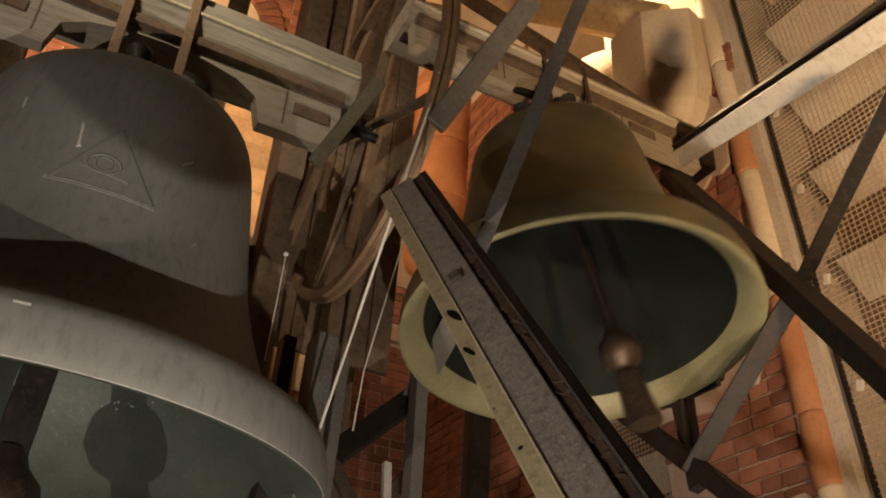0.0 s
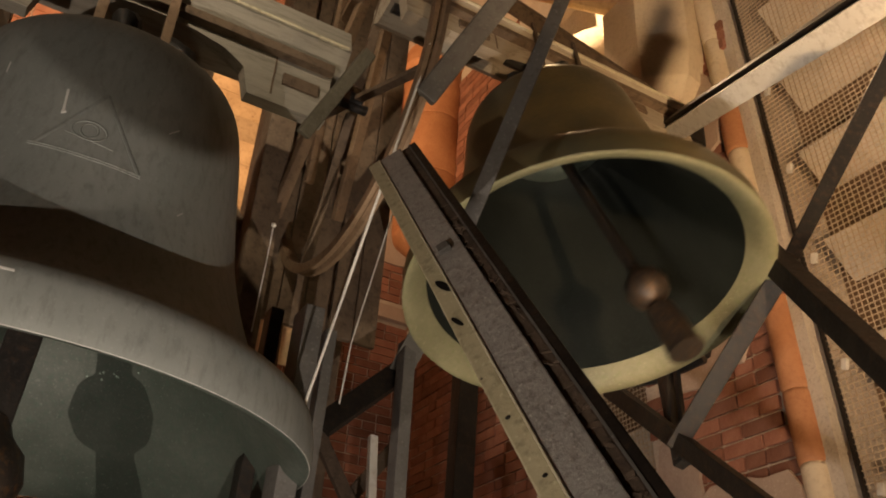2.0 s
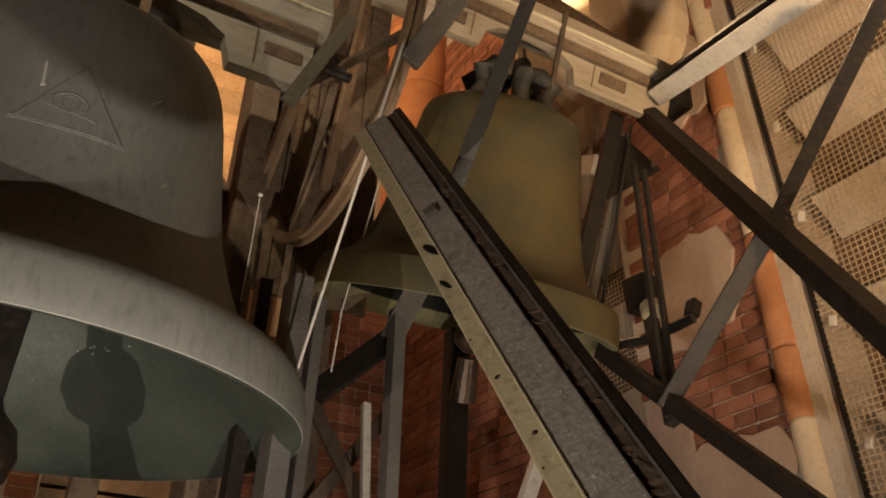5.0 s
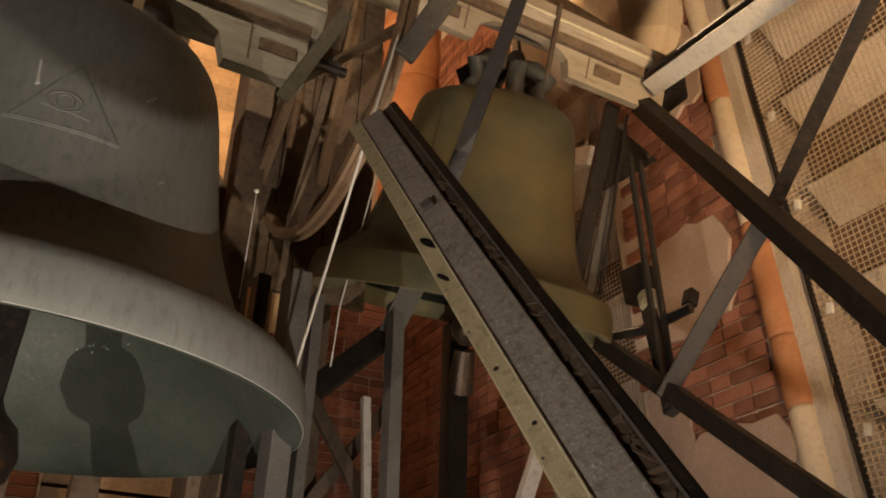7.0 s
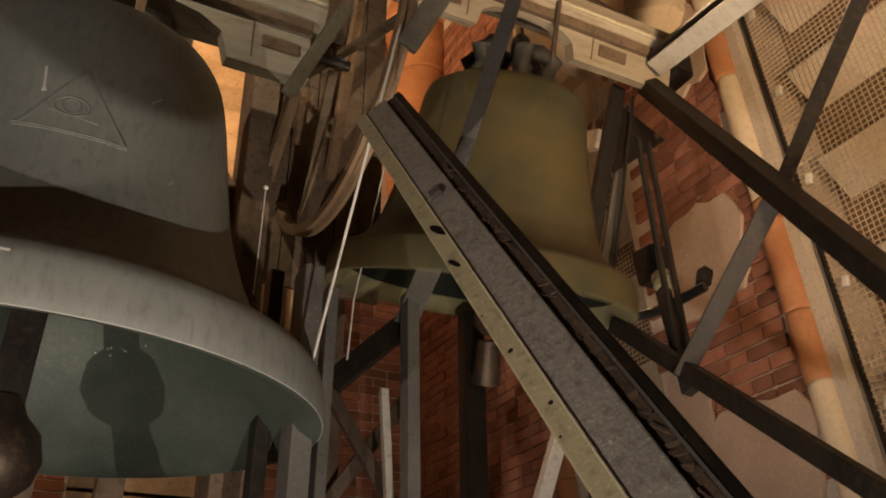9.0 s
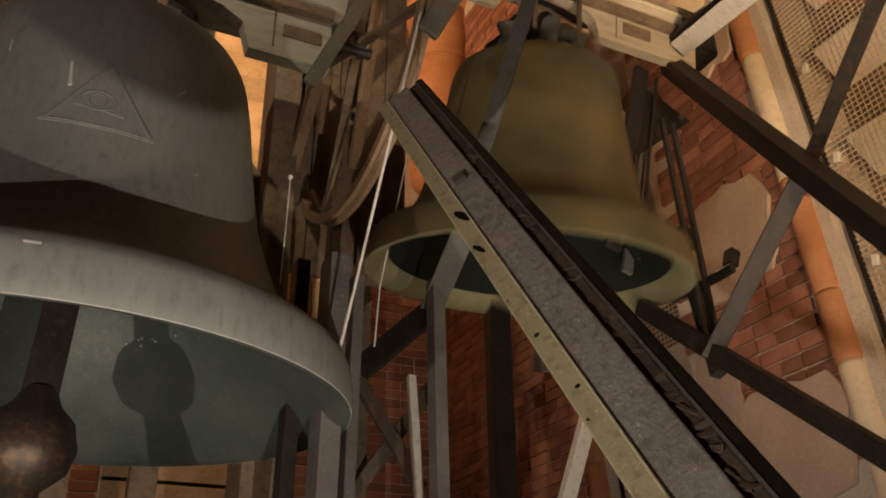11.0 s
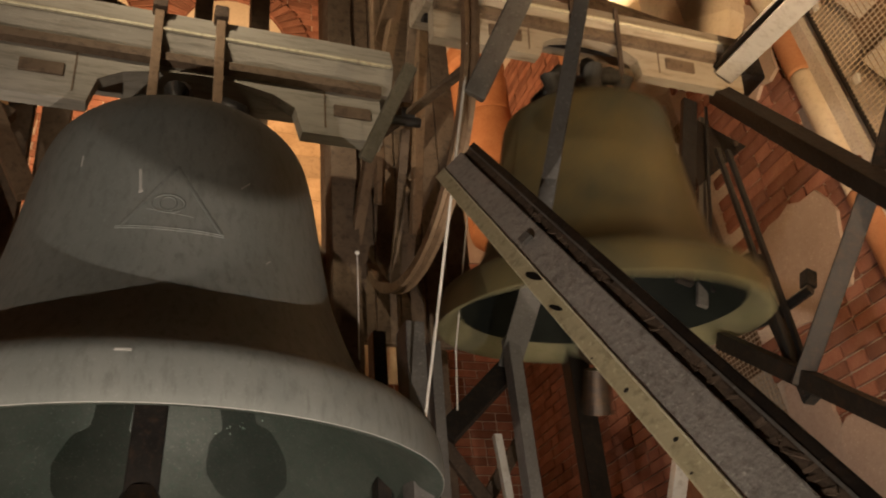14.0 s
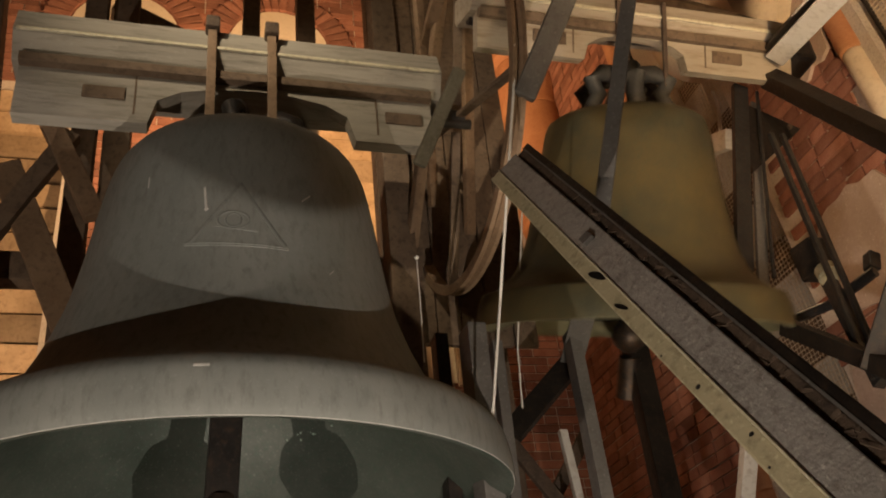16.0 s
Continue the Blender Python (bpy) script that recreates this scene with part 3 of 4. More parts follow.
def relief(rows, w, rise, m):
    """A low raised band along (phi, height) rows on the great bell, w wide and rise proud."""
    pts = []
    for (a, b), (c, d) in zip(rows, rows[1:]):
        pts += [(a + (c - a) * i / 8, b + (d - b) * i / 8) for i in range(8)]
    pts.append(rows[-1])
    bm = B()
    rings = []
    for i, q in enumerate(pts):
        p0, p1 = on_bell(*pts[max(i - 1, 0)]), on_bell(*pts[min(i + 1, len(pts) - 1)])
        nrm = Vector((math.sin(radians(q[0])), -math.cos(radians(q[0])), 0.12)).normalized()
        s = (p1 - p0).cross(nrm).normalized() * w / 2
        c = on_bell(*q)
        rings.append([bm.verts.new(m @ (c + s * k + nrm * o)) for k, o in ((-1, -.0012), (-.55, rise), (.55, rise), (1, -.0012))])
    for a, b in zip(rings, rings[1:]):
        for k in range(3):
            bm.faces.new((a[k], a[k + 1], b[k + 1], b[k]))
    return bm


def emblem(th, m):
    """A triangle with an eye in it, over a double fillet, in low relief; lime streaks."""
    p, q, t = (-3.4, 0.885), (-18.6, 0.650), (11.6, 0.650)
    em = part("emblem", relief([p, q], .015, .0007, m), BRONZE_FAINT, th, "raised triangle emblem cast in the bronze", smooth=True)
    part("emblem_side", relief([t, p], .015, .0007, m), BRONZE_FAINT, em, smooth=True)
    for h in (0.646, 0.638):
        part("fillet", relief([(-20, h + .006), (-4, h), (12.4, h)], .0030, .0007, m), BRONZE, em, smooth=True)
    part("brow", relief([(-11.5, .715), (-5, .705), (3, .695)], .0035, .0008, m), BRONZE, em, smooth=True)
    for a, b in ((2.6, .026), (5.2, .034)):
        ring = [(-5.2 + a * math.cos(k * math.pi / 8), 0.738 + b * math.sin(k * math.pi / 8)) for k in range(17)]
        part("emblem_ring", relief(ring, .007, .0014, m), BRONZE_FAINT, em, smooth=True)
    for a, b, w in (((-15.6, .868), (-14.3, .782), .010), ((-14.9, .778), (-13.7, .785), .012), ((-38.6, .954), (-37.9, .908), .006), ((22.4, .881), (18.7, .847), .005),
                    ((28, .60), (26, .58), .004), ((-9.0, .128), (-6.6, .128), .010)):
        part("lime_streak", relief([a, b], w, .0012, m), LIME, th, "pale lime streak")
    # verdigris crumbs inside, below the clapper's scar
    rnd = random.Random(5)
    bm = B()
    for k in range(90):
        phi, h = radians(146 + rnd.gauss(0, 3.2)), min(max(rnd.gauss(0.30, .09), .12), .60)
        rad = 0.785 - (h - .075) * 0.62 if h < .37 else 0.555 - (h - .37) * .33
        bmesh.ops.create_icosphere(bm, subdivisions=1, radius=rnd.uniform(.002, .0065), matrix=m @ Matrix.Translation((rad * math.sin(phi), -rad * math.cos(phi), h)))
    part("verdigris", bm, VERDIGRIS, th, "pale verdigris crumbs on the inner face", kind="stuff")


def great_bell():
    px, py, pz = 0.12, 2.76, 4.05
    th = thing("great_bell", (px, py, pz), "large grey-green bronze church bell hanging still from an oak yoke", "bell")
    m = pose(0.09 - px, 2.784 - py, 2.418 - pz, 2.7, 1.0, 0)
    body = part("bell_body", lathe(B(), rounded(GREAT_KNOTS), 128, m), BRONZE, th, "smooth grey patinated bronze with a triangle relief", smooth=True)
    # the great bell's inside is coloured darker to paint its shade
    part("inside", lathe(B(), rounded(GREAT_INNER), 128, m), BRONZE_IN_SHADED, body, "inner face of the bell, its shade put into the colour", smooth=True)
    part("lip", lathe(B(), GREAT_LIP, 128, m), BRONZE_IN_SHADED, body, "worn greenish lip", smooth=True)
    part("lip_edge", sweep(B(), [m @ Vector((.8925 * math.cos(a), .8925 * math.sin(a), .001)) for a in [2 * math.pi * k / 128 for k in range(128)]], .0013, 6, True), LIME, body, "thin pale line along the edge of the lip", smooth=True)
    for i in range(6):
        a = 2 * math.pi * i / 6 + 0.3
        c, s = math.cos(a), math.sin(a)
        part("canon", sweep(B(), [m @ Vector((c * rr, s * rr, zz)) for rr, zz in ((.19, 1.26), (.24, 1.31), (.235, 1.38), (.17, 1.43), (.08, 1.44))], .045, 10), DARK_IRON, th, smooth=True)
    yoke(th, -0.82, 0.74, 0.0, -0.25, 0.005, 0.225, 0.32, YOKE_WOOD, (-0.36, 0.42))
    for x in (-0.14, 0.09):
        st = part("strap", bar(B(), (x, -.19, .2), (x, -.19, -.36), .035, .03, (0, 1, 0)), WHEEL_WOOD, th, "rusty iron strap")
        part("strap_nut", add_box(B(), pose(x, -.195, .225), .055, .06, .06, .008), RUST, st)
        part("strap_knob", lathe(B(), [(0, -.45), (.04, -.43), (.05, -.39), (.035, -.34), (0, -.33)], 14, Matrix.Translation((x, -.2, 0))), RUST, st, smooth=True)
    cl = clapper(0.82, 0, th, 1.573, 0.165, 0, 0.125)
    cl.matrix_basis = Matrix.Translation(m @ Vector((0, 0, 1.15))) @ pose(0, 0, 0, 0.9, 2.4, 0)
    emblem(th, m)
    # wheel on the yoke's end
    wx, wr = 1.02 - px, 0.77
    rim = B()
    n = 72
    o = [(wr - .04, -.028), (wr, -.028), (wr, -.012), (wr - .016, 0), (wr, .012), (wr, .028), (wr - .04, .028)]
    rings = [[rim.verts.new((wx + b, a * math.cos(2 * math.pi * i / n), a * math.sin(2 * math.pi * i / n) + .03)) for a, b in o] for i in range(n)]
    for i in range(n):
        for k in range(len(o)):
            j, l2 = (i + 1) % n, (k + 1) % len(o)
            rim.faces.new((rings[i][k], rings[i][l2], rings[j][l2], rings[j][k]))
    wheel = part("wheel_rim", rim, WHEEL_WOOD, th, "brown grooved wooden wheel rim")
    for i in range(4):
        a = math.pi * i / 2 + .45
        part("spoke", bar(B(), (wx, .06 * math.cos(a), .06 * math.sin(a) + .03), (wx, (wr - .03) * math.cos(a), (wr - .03) * math.sin(a) + .03), .02, .04, (1, 0, 0)), DARK_WOOD, wheel)
    part("hub", rod(B(), (wx - .03, 0, .03), (wx + .03, 0, .03), .035, .035, 20), DARK_IRON, wheel)
    part("gudgeon", rod(B(), (.6, 0, 0), (wx + .06, 0, 0), .022, .022, 14), DARK_IRON, th)
    return th


great_bell()


def swinging_bell():
    th = thing("swinging_bell", (1.752, 2.462, 4.378), "olive bronze church bell swinging from a pale oak yoke", "bell")
    r, drop = 0.655, 1.297
    bell_shell(r, drop, (BRONZE_OLIVE, BRONZE_SHADED, BRONZE_LIP), th, "olive patinated bronze, paler at the lip", 0.775)
    canons(r, drop, CANON_IRON, th, 0.775, 0.20, 0.060, 0.66)
    yoke(th, -0.72, 0.80, 0.0, -0.16, 0.0, 0.12, 0.24, WARM_OAK, (-0.24, 0.26))
    for x in (-0.1, 0.12):
        part("strap", bar(B(), (x, -.15, .12), (x, -.15, -.26), .02, .016, (0, 1, 0)), RUST, th, "thin iron strap")
    part("gudgeon", rod(B(), (-.73, 0, 0), (.95, 0, 0), .025, .025, 14), DARK_IRON, th)
    cl = clapper(r, drop, th, 1.335, 0.118, 1.235, 0.055)
    return th, cl


SWING, TONGUE = swinging_bell()


# ------------------------------------------------------------------ steel frame
def steel(name, label, segs, category="beam"):
    """A frame member: segs of (part name, p, q, width, height, up, material, label)."""
    base = Vector(segs[0][1])
    th = thing(name, base, label, category)
    for nm, p, q, w, h, up, mt, lb in segs:
        part(nm, bar(B(), Vector(p) - base, Vector(q) - base, w, h, up), mt, th, lb)
    return th


A = Vector
far, near = A((0.878, 1.966, 3.212)), A((0.765, 0.633, 1.554))
view = ((far + near) / 2 - A(EYE)).normalized()
ax = (near - far).normalized()
side = ax.cross(view).normalized()
if side.x < 0:
    side = -side
facing = side.cross(ax).normalized()
if facing.dot(view) > 0:
    facing = -facing
def shifted(s, f):
    return far + side * s + facing * f, near + side * s + facing * f
steel("frame_beam", "heavy grey steel frame beam with cream underside and rusty ledge", [
    ("lower_flange", *shifted(-0.059, 0.002), 0.038, 0.05, facing, CREAM_PAINT, "cream painted flange"),
    ("web", *shifted(-0.0045, 0.0), 0.071, 0.05, facing, WEB_STEEL, "speckled dark grey web"),
    ("worn_lit_edge", *shifted(-0.0405, 0.0045), 0.006, 0.05, facing, WORN_LIT_EDGE, "worn edge, its highlight put into the pale colour"),
    ("rusty_ledge", *shifted(0.044, -0.010), 0.026, 0.05, facing, RUST, "dark rusty ledge"),
    # lighter strip that paints a highlight line on the ledge
    ("ledge_highlight", *shifted(0.0585, -0.004), 0.003, 0.05, facing, STEEL, "pale strip painting the highlight along the ledge"),
    ("upper_angle", *shifted(0.070, -0.006), 0.020, 0.05, facing, STEEL_DARK, "dark upper angle")])
steel("strut", "flat grey steel strut bolted to the frame beam", [("flat_bar", (0.943, 1.643, 2.814), (1.15, 1.36, 3.75), 0.042, 0.012, (-0.5, -0.7, -0.5), STEEL, "")], "strut")
steel("channel", "white painted steel channel beside a dark angle", [
    ("flange", (2.431, 2.359, 4.249), (2.05, 1.0, 3.74), 0.09, 0.02, (-0.5, -0.5, -0.7), WHITE_STEEL, ""),
    ("angle", (2.431, 2.36, 4.32), (2.05, 1.0, 3.81), 0.05, 0.06, (-0.5, -0.5, -0.7), STEEL_DARK, "dark angle")])
steel("dark_beam", "dark steel beam running to the bell bearing", [("beam", (2.471, 2.482, 4.264), (2.15, 1.2, 2.4), 0.07, 0.085, (-0.3, -0.3, 0.9), STEEL_DARK, "")])
steel("brace", "thin dark steel brace across the louvred opening", [("upper_bar", (2.0, 1.0, 3.52), (2.329, 1.739, 3.266), 0.052, 0.03, (-.6, -.5, -.5), STEEL_DARK, ""), ("lower_bar", (2.329, 1.739, 3.266), (2.311, 2.372, 2.731), 0.070, 0.03, (-.6, -.5, -.5), STEEL_DARK, "")], "brace")
steel("cross_brace", "dark steel cross brace of the bell frame", [("bar", (2.331, 2.745, 3.096), (2.29, 1.6, 2.1), 0.07, 0.05, (-.6, -.5, -.5), STEEL_DARK, "")], "brace")
steel("hanger", "dark steel hanger bars below the bell bearing", [("bar", (2.43, 2.62, 4.32), (2.12, 2.62, 3.28), 0.075, 0.03, (0, 1, 0), DARK_IRON, ""),
    ("channel", (2.52, 2.66, 4.26), (2.21, 2.66, 3.20), 0.05, 0.02, (0, 1, 0), STEEL, "grey flat bar"), ("thin_bar", (2.50, 2.60, 4.28), (2.235, 2.60, 3.24), 0.014, 0.014, (0, 1, 0), DARK_IRON, "")], "hanger")


def gusset(label, corners, y0, y1, mat):
    """A flat plate in the plane of the yokes."""
    x, z = corners[0]
    th = thing("gusset", (x, y0, z), label, "plate")
    part("plate", prism(B(), [(a - x, b - z) for a, b in corners], 0, y1 - y0, "y"), mat, th)
    for a, b in corners[:2]:
        part("rivet", rod(B(), ((a - x) * .8, -.012, (b - z) * .8 - .03), ((a - x) * .8, 0.002, (b - z) * .8 - .03), .012, .012, 10), RUST, th)


gusset("dark steel gusset plate below the bell bearing", [(2.38, 4.25), (2.70, 4.10), (2.345, 3.81)], 2.63, 2.645, STEEL_DARK)
gusset("olive painted gusset plate above the dark beam", [(2.47, 4.26), (2.667, 4.435), (2.67, 4.21)], 2.50, 2.512, MOSSY_WOOD)
steel("frame_post", "grey double steel post beside the great bell", [("post", (0.86, 2.71, 0.0), (0.934, 2.69, 3.02), 0.07, 0.12, (0, 1, 0), STEEL, "")], "post")
steel("frame_post", "pale grey steel post behind the beam", [("post", (1.43, 2.9, 0.0), (1.41, 2.86, 3.1), 0.05, 0.07, (0, 1, 0), STEEL, "")], "post")
steel("frame_post", "dark steel post standing before the brick wall", [("post", (1.97, 3.45, 0.0), (1.95, 3.31, 3.3), 0.10, 0.08, (0, 1, 0), STEEL_DARK, "")], "post")
steel("bracket", "grey gusset bracket joining frame members", [("lower_bar", (1.147, 2.993, 2.733), (1.444, 2.975, 3.022), 0.09, 0.04, (-.2, -.9, .3), STEEL_DARK, ""), ("upper_bar", (1.444, 2.975, 3.022), (1.387, 2.549, 3.171), 0.09, 0.04, (-.4, -.6, -.6), STEEL, "")], "bracket")
steel("cross_brace", "rusty crossed braces low in the frame", [("bar", (1.40, 3.65, 2.45), (1.70, 3.40, 2.93), 0.06, 0.03, (0, -1, 0), RUST, ""), ("bar", (1.26, 3.45, 2.95), (1.62, 3.46, 2.42), 0.06, 0.03, (0, -1, 0), RUST, "")], "brace")

# rope over the wheel's rim
rp = B()
pts = [(1.0, 2.77 - .775 * math.cos(a), 4.08 + .775 * math.sin(a)) for a in [radians(x) for x in range(60, -31, -10)]] + [(0.86, 2.43, 2.54)]
rope = tagged(part("bell_rope", sweep(rp, pts, 0.0048, 8), ROPE, None), "thin white cord running down from the wheel", "rope")



tagged(part("cord", sweep(B(), [(1.36, 2.9, 4.0), (1.31, 2.9, 3.68), (1.19, 2.9, 3.05), (1.17, 2.9, 2.80)], .0035, 6), ROPE, None), "thin pale cord hanging before the brick wall", "cord")
beaded = thing("bead_cord", (0.697, 2.5, 3.197), "thin grey cord with a white bead at its end", "cord")
part("bead", lathe(B(), [(0, -.009), (.007, -.005), (.009, 0), (.007, .005), (0, .009)], 12), ROPE, beaded, smooth=True)
part("string", sweep(B(), [(0, 0, 0), (-.004, 0, -.18), (-.011, .0, -.40)], .0022, 6), ROPE, beaded)


# ------------------------------------------------------------------ timber and steel round the wheel and behind the bells
def timber(name, label, p, q, w, h, mat, up=(0, 1, 0), category="timber"):
    th = thing(name, p, label, category)
    part("timber" if "timber" in name or "plank" in name else "bar", bar(B(), (0, 0, 0), Vector(q) - Vector(p), w, h, up, bevel=0.006), mat, th)
    return th


# posts behind the wheel and beside the great bell
timber("post_timber", "dark stained timber post of the bell frame", (0.86, 3.42, 0), (0.94, 3.42, 9.2), 0.13, 0.14, DARK_WOOD)
timber("post_timber", "dark stained timber post of the bell frame", (1.22, 3.55, 0), (1.29, 3.55, 9.2), 0.10, 0.12, DARK_WOOD)
timber("post_timber", "dark stained timber post of the bell frame", (1.35, 3.75, 0), (1.42, 3.75, 5.8), 0.16, 0.12, DARK_WOOD)
timber("post_timber", "dark stained timber post of the bell frame", (-0.66, 3.4, 0), (-1.05, 3.4, 5.3), 0.10, 0.12, DARK_WOOD)
timber("post_timber", "dark stained timber post of the bell frame", (-0.52, 3.6, 0), (-0.60, 3.6, 5.6), 0.11, 0.12, DARK_WOOD)
timber("post_timber", "dark stained timber post of the bell frame", (-0.36, 3.7, 0), (-0.46, 3.7, 5.6), 0.13, 0.12, DARK_WOOD)
timber("brace_timber", "brown timber brace of the bell frame", (-0.86, 3.4, 4.13), (-0.50, 3.4, 3.30), 0.13, 0.06, WHEEL_WOOD)
timber("brace_timber", "brown timber brace of the bell frame", (-0.74, 3.33, 4.43), (-0.46, 3.33, 3.84), 0.09, 0.06, WHEEL_WOOD)
timber("brace_timber", "brown timber brace of the bell frame", (-0.95, 3.36, 3.55), (-0.60, 3.36, 4.30), 0.08, 0.06, DARK_WOOD)
timber("hanging_timber", "dark upright timber standing behind the yoke", (0.18, 3.9, 0), (0.26, 3.9, 9.2), 0.10, 0.10, DARK_WOOD)
timber("hanging_timber", "dark upright timber standing behind the yoke", (0.52, 3.9, 0), (0.58, 3.9, 9.2), 0.11, 0.10, DARK_WOOD)
timber("hanging_timber", "dark upright timber standing behind the yoke", (0.95, 3.9, 0), (1.05, 3.9, 9.2), 0.16, 0.10, DARK_WOOD)
timber("tie_timber", "dark sloping timber high behind the yoke", (-0.53, 3.72, 5.5), (0.24, 3.84, 5.2), 0.10, 0.10, DARK_WOOD)
timber("rail_timber", "long dark horizontal timber behind the bells", (-2.2, 3.6, 3.72), (0.85, 3.6, 3.72), 0.10, 0.14, DARK_WOOD, (0, 0, 1))
# dark boards added to paint the unlit depth seen through the wheel
shade_boards = thing("wheel_shade_boards", (1.2, 3.40, 3.3), "dark boards added for the black gap behind the wheel", "boarding")
for k in range(5):
    part("board", add_box(B(), pose(-0.20 + 0.118 * k, random.uniform(-.01, .01), 1.25, 0, random.uniform(.6, 1.6), 0), 0.112, 0.03, 2.5, 0.004), DARK_WOOD, shade_boards)
# levers and planks by the wheel
timber("wheel_lever_plank", "weathered greenish wooden lever beside the wheel", (0.885, 2.301, 3.92), (0.735, 2.47, 3.58), 0.05, 0.04, MOSSY_WOOD, (0.3, -0.9, 0.3))
timber("guide_plank", "brown wooden guide plank beside the wheel", (1.069, 2.851, 4.933), (0.932, 3.464, 3.683), 0.055, 0.04, WHEEL_WOOD, (0.3, -0.9, 0.3))
timber("guide_plank", "brown wooden guide plank beside the wheel", (1.204, 2.857, 4.964), (1.25, 3.40, 3.90), 0.06, 0.03, WHEEL_WOOD, (0.3, -0.9, 0.3))
timber("guide_plank", "brown wooden guide plank beside the wheel", (0.976, 2.928, 5.077), (1.049, 3.294, 3.979), 0.05, 0.03, WHEEL_WOOD, (0.3, -0.9, 0.3))
timber("frame_plank", "broad grey steel channel beside the wheel", (1.248, 1.820, 4.120), (1.035, 2.119, 3.643), 0.08, 0.05, STEEL, (-0.3, -0.6, -0.7))
timber("cross_timber", "dark brown timber crossing over the swinging bell", (1.10, 3.36, 6.08), (2.66, 2.60, 4.72), 0.06, 0.08, DARK_WOOD, (0, -1, 0.3))
timber("tie_timber", "small dark tie by the wall boards", (0.56, 3.86, 4.5), (0.97, 3.86, 3.9), 0.05, 0.05, DARK_WOOD)
steel("frame_post", "pale grey steel upright low in the frame", [("bar", (1.42, 2.75, 0.0), (1.456, 3.2, 2.82), 0.035, 0.03, (0, 1, 0), WHITE_STEEL, "")], "post")
steel("frame_post", "pale steel post low before the mesh", [("bar", (2.45, 3.33, 2.85), (1.58, 3.86, 0.0), 0.07, 0.05, (0, 1, 0), WHITE_STEEL, "")], "post")
steel("frame_post", "dark double post by the great bell", [("inner_bar", (0.80, 2.9, 0), (0.866, 2.88, 3.08), 0.05, 0.08, (0, 1, 0), STEEL_DARK, ""), ("outer_bar", (0.97, 2.8, 0), (1.043, 2.78, 3.0), 0.04, 0.10, (0, 1, 0), STEEL, "")], "post")


def striker():
    """The clock hammer beside the swinging bell: two rods, a block and a bent spring bar."""
    th = thing("clock_hammer", (2.40, 2.43, 2.72), "dark iron clock hammer with a square head", "hammer")
    o = Vector((2.40, 2.43, 2.72))
    for dx in (-0.03, 0.03):
        part("rod", bar(B(), (dx, 0, 0), Vector((2.44 + dx, 2.52, 3.95)) - o, .022, .022, (0, 1, 0)), DARK_IRON, th)
    part("head", add_box(B(), pose(0.075, 0.17, 0.62, 0, -6, 8), .13, .12, .16, .012), STEEL_DARK, th, "square iron head")
    part("shank", bar(B(), (0.075, 0.15, 0.55), (0.0, 0.0, -0.02), .05, .05, (0, 1, 0)), DARK_IRON, th)
    part("cap", rod(B(), (.05, .10, .50), (.055, .12, .545), .05, .045, 14), CREAM_PAINT, th, "brass cap")
    part("spring", sweep(B(), [Vector(p) - o for p in ((2.368, 2.913, 3.249), (2.413, 2.788, 3.15), (2.472, 2.601, 3.129), (2.523, 2.377, 3.157))], .022, 8), DARK_IRON, th)
    part("catch", add_box(B(), pose(0.16, -0.02, 0.50, 0, 20, 0), .05, .05, .08, .006), DARK_IRON, th)


striker()


def bolts():
    """Bolt heads and slots on the frame beam."""
    d = (near - far).normalized()
    face_m = Matrix((d, side, facing)).transposed().to_4x4()
    for k, s_, ln, wd in ((0.88, -0.052, .075, .018), (1.033, -0.062, .050, .011)):
        m = face_m.copy()
        m.translation = far + d * k + side * s_ + facing * 0.0262
        hole = part("slot_plate", lathe(B(), [(0, 0), (.5, 0), (.5, .002), (.40, .003), (0, .003)], 20, m @ pose(0, 0, 0, 0, 0, 16) @ Matrix.Diagonal((ln, wd, .6, 1))), BLACK_HOLE)
        tagged(hole, "dark oval slot in the frame beam", "slot", "frame slots")
    for k, s_, w in ((1.24, -0.072, .005), (1.37, -0.063, .010), (1.53, -0.055, .009), (1.60, -0.070, .005)):
        m = face_m.copy()
        m.translation = far + d * k + side * s_ + facing * 0.0265
        tagged(part("rivet", lathe(B(), [(0, 0), (w * .5, 0), (w * .5, .001), (w * .3, .0015), (0, .0015)], 12, m), DARK_IRON), "small dark rivet on the frame beam", "rivet", "frame rivets")
    m = face_m.copy()
    m.translation = far + d * 0.73 + side * -0.010 + facing * 0.030
    bolt = tagged(part("bolt", add_box(B(), m, .034, .030, .012, .003), STEEL), "square bolt head with a washer on the frame beam", "bolt")
    # flakes of rust standing on the ledge
    rnd = random.Random(8)
    flakes = B()
    for k in range(60):
        mm = face_m.copy()
        mm.translation = far + d * rnd.uniform(.5, 2.0) + side * rnd.uniform(.033, .054) + facing * 0.0155
        add_box(flakes, mm @ pose(0, 0, 0, rnd.uniform(-14, 14), rnd.uniform(-14, 14), rnd.uniform(0, 90)), rnd.uniform(.008, .05), rnd.uniform(.004, .012), .004)
    tagged(part("rust_flakes", flakes, RUST, None), "curled flakes of rust on the beam ledge", "rust", kind="stuff")
    # white plates stand in for daylight at the louvre board ends
    for z, y in ((4.93, 2.38), (4.38, 2.33), (3.83, 2.29), (3.27, 2.24), (2.71, 2.19)):
        tagged(part("daylight_plate", add_box(B(), pose(XR + 0.03, y, z, 12, 0, 0), .02, .03, .05, .004), WHITE_STEEL, None), "small white plate painting a daylight slit by a louvre board", "bracket", "louvre brackets")


bolts()
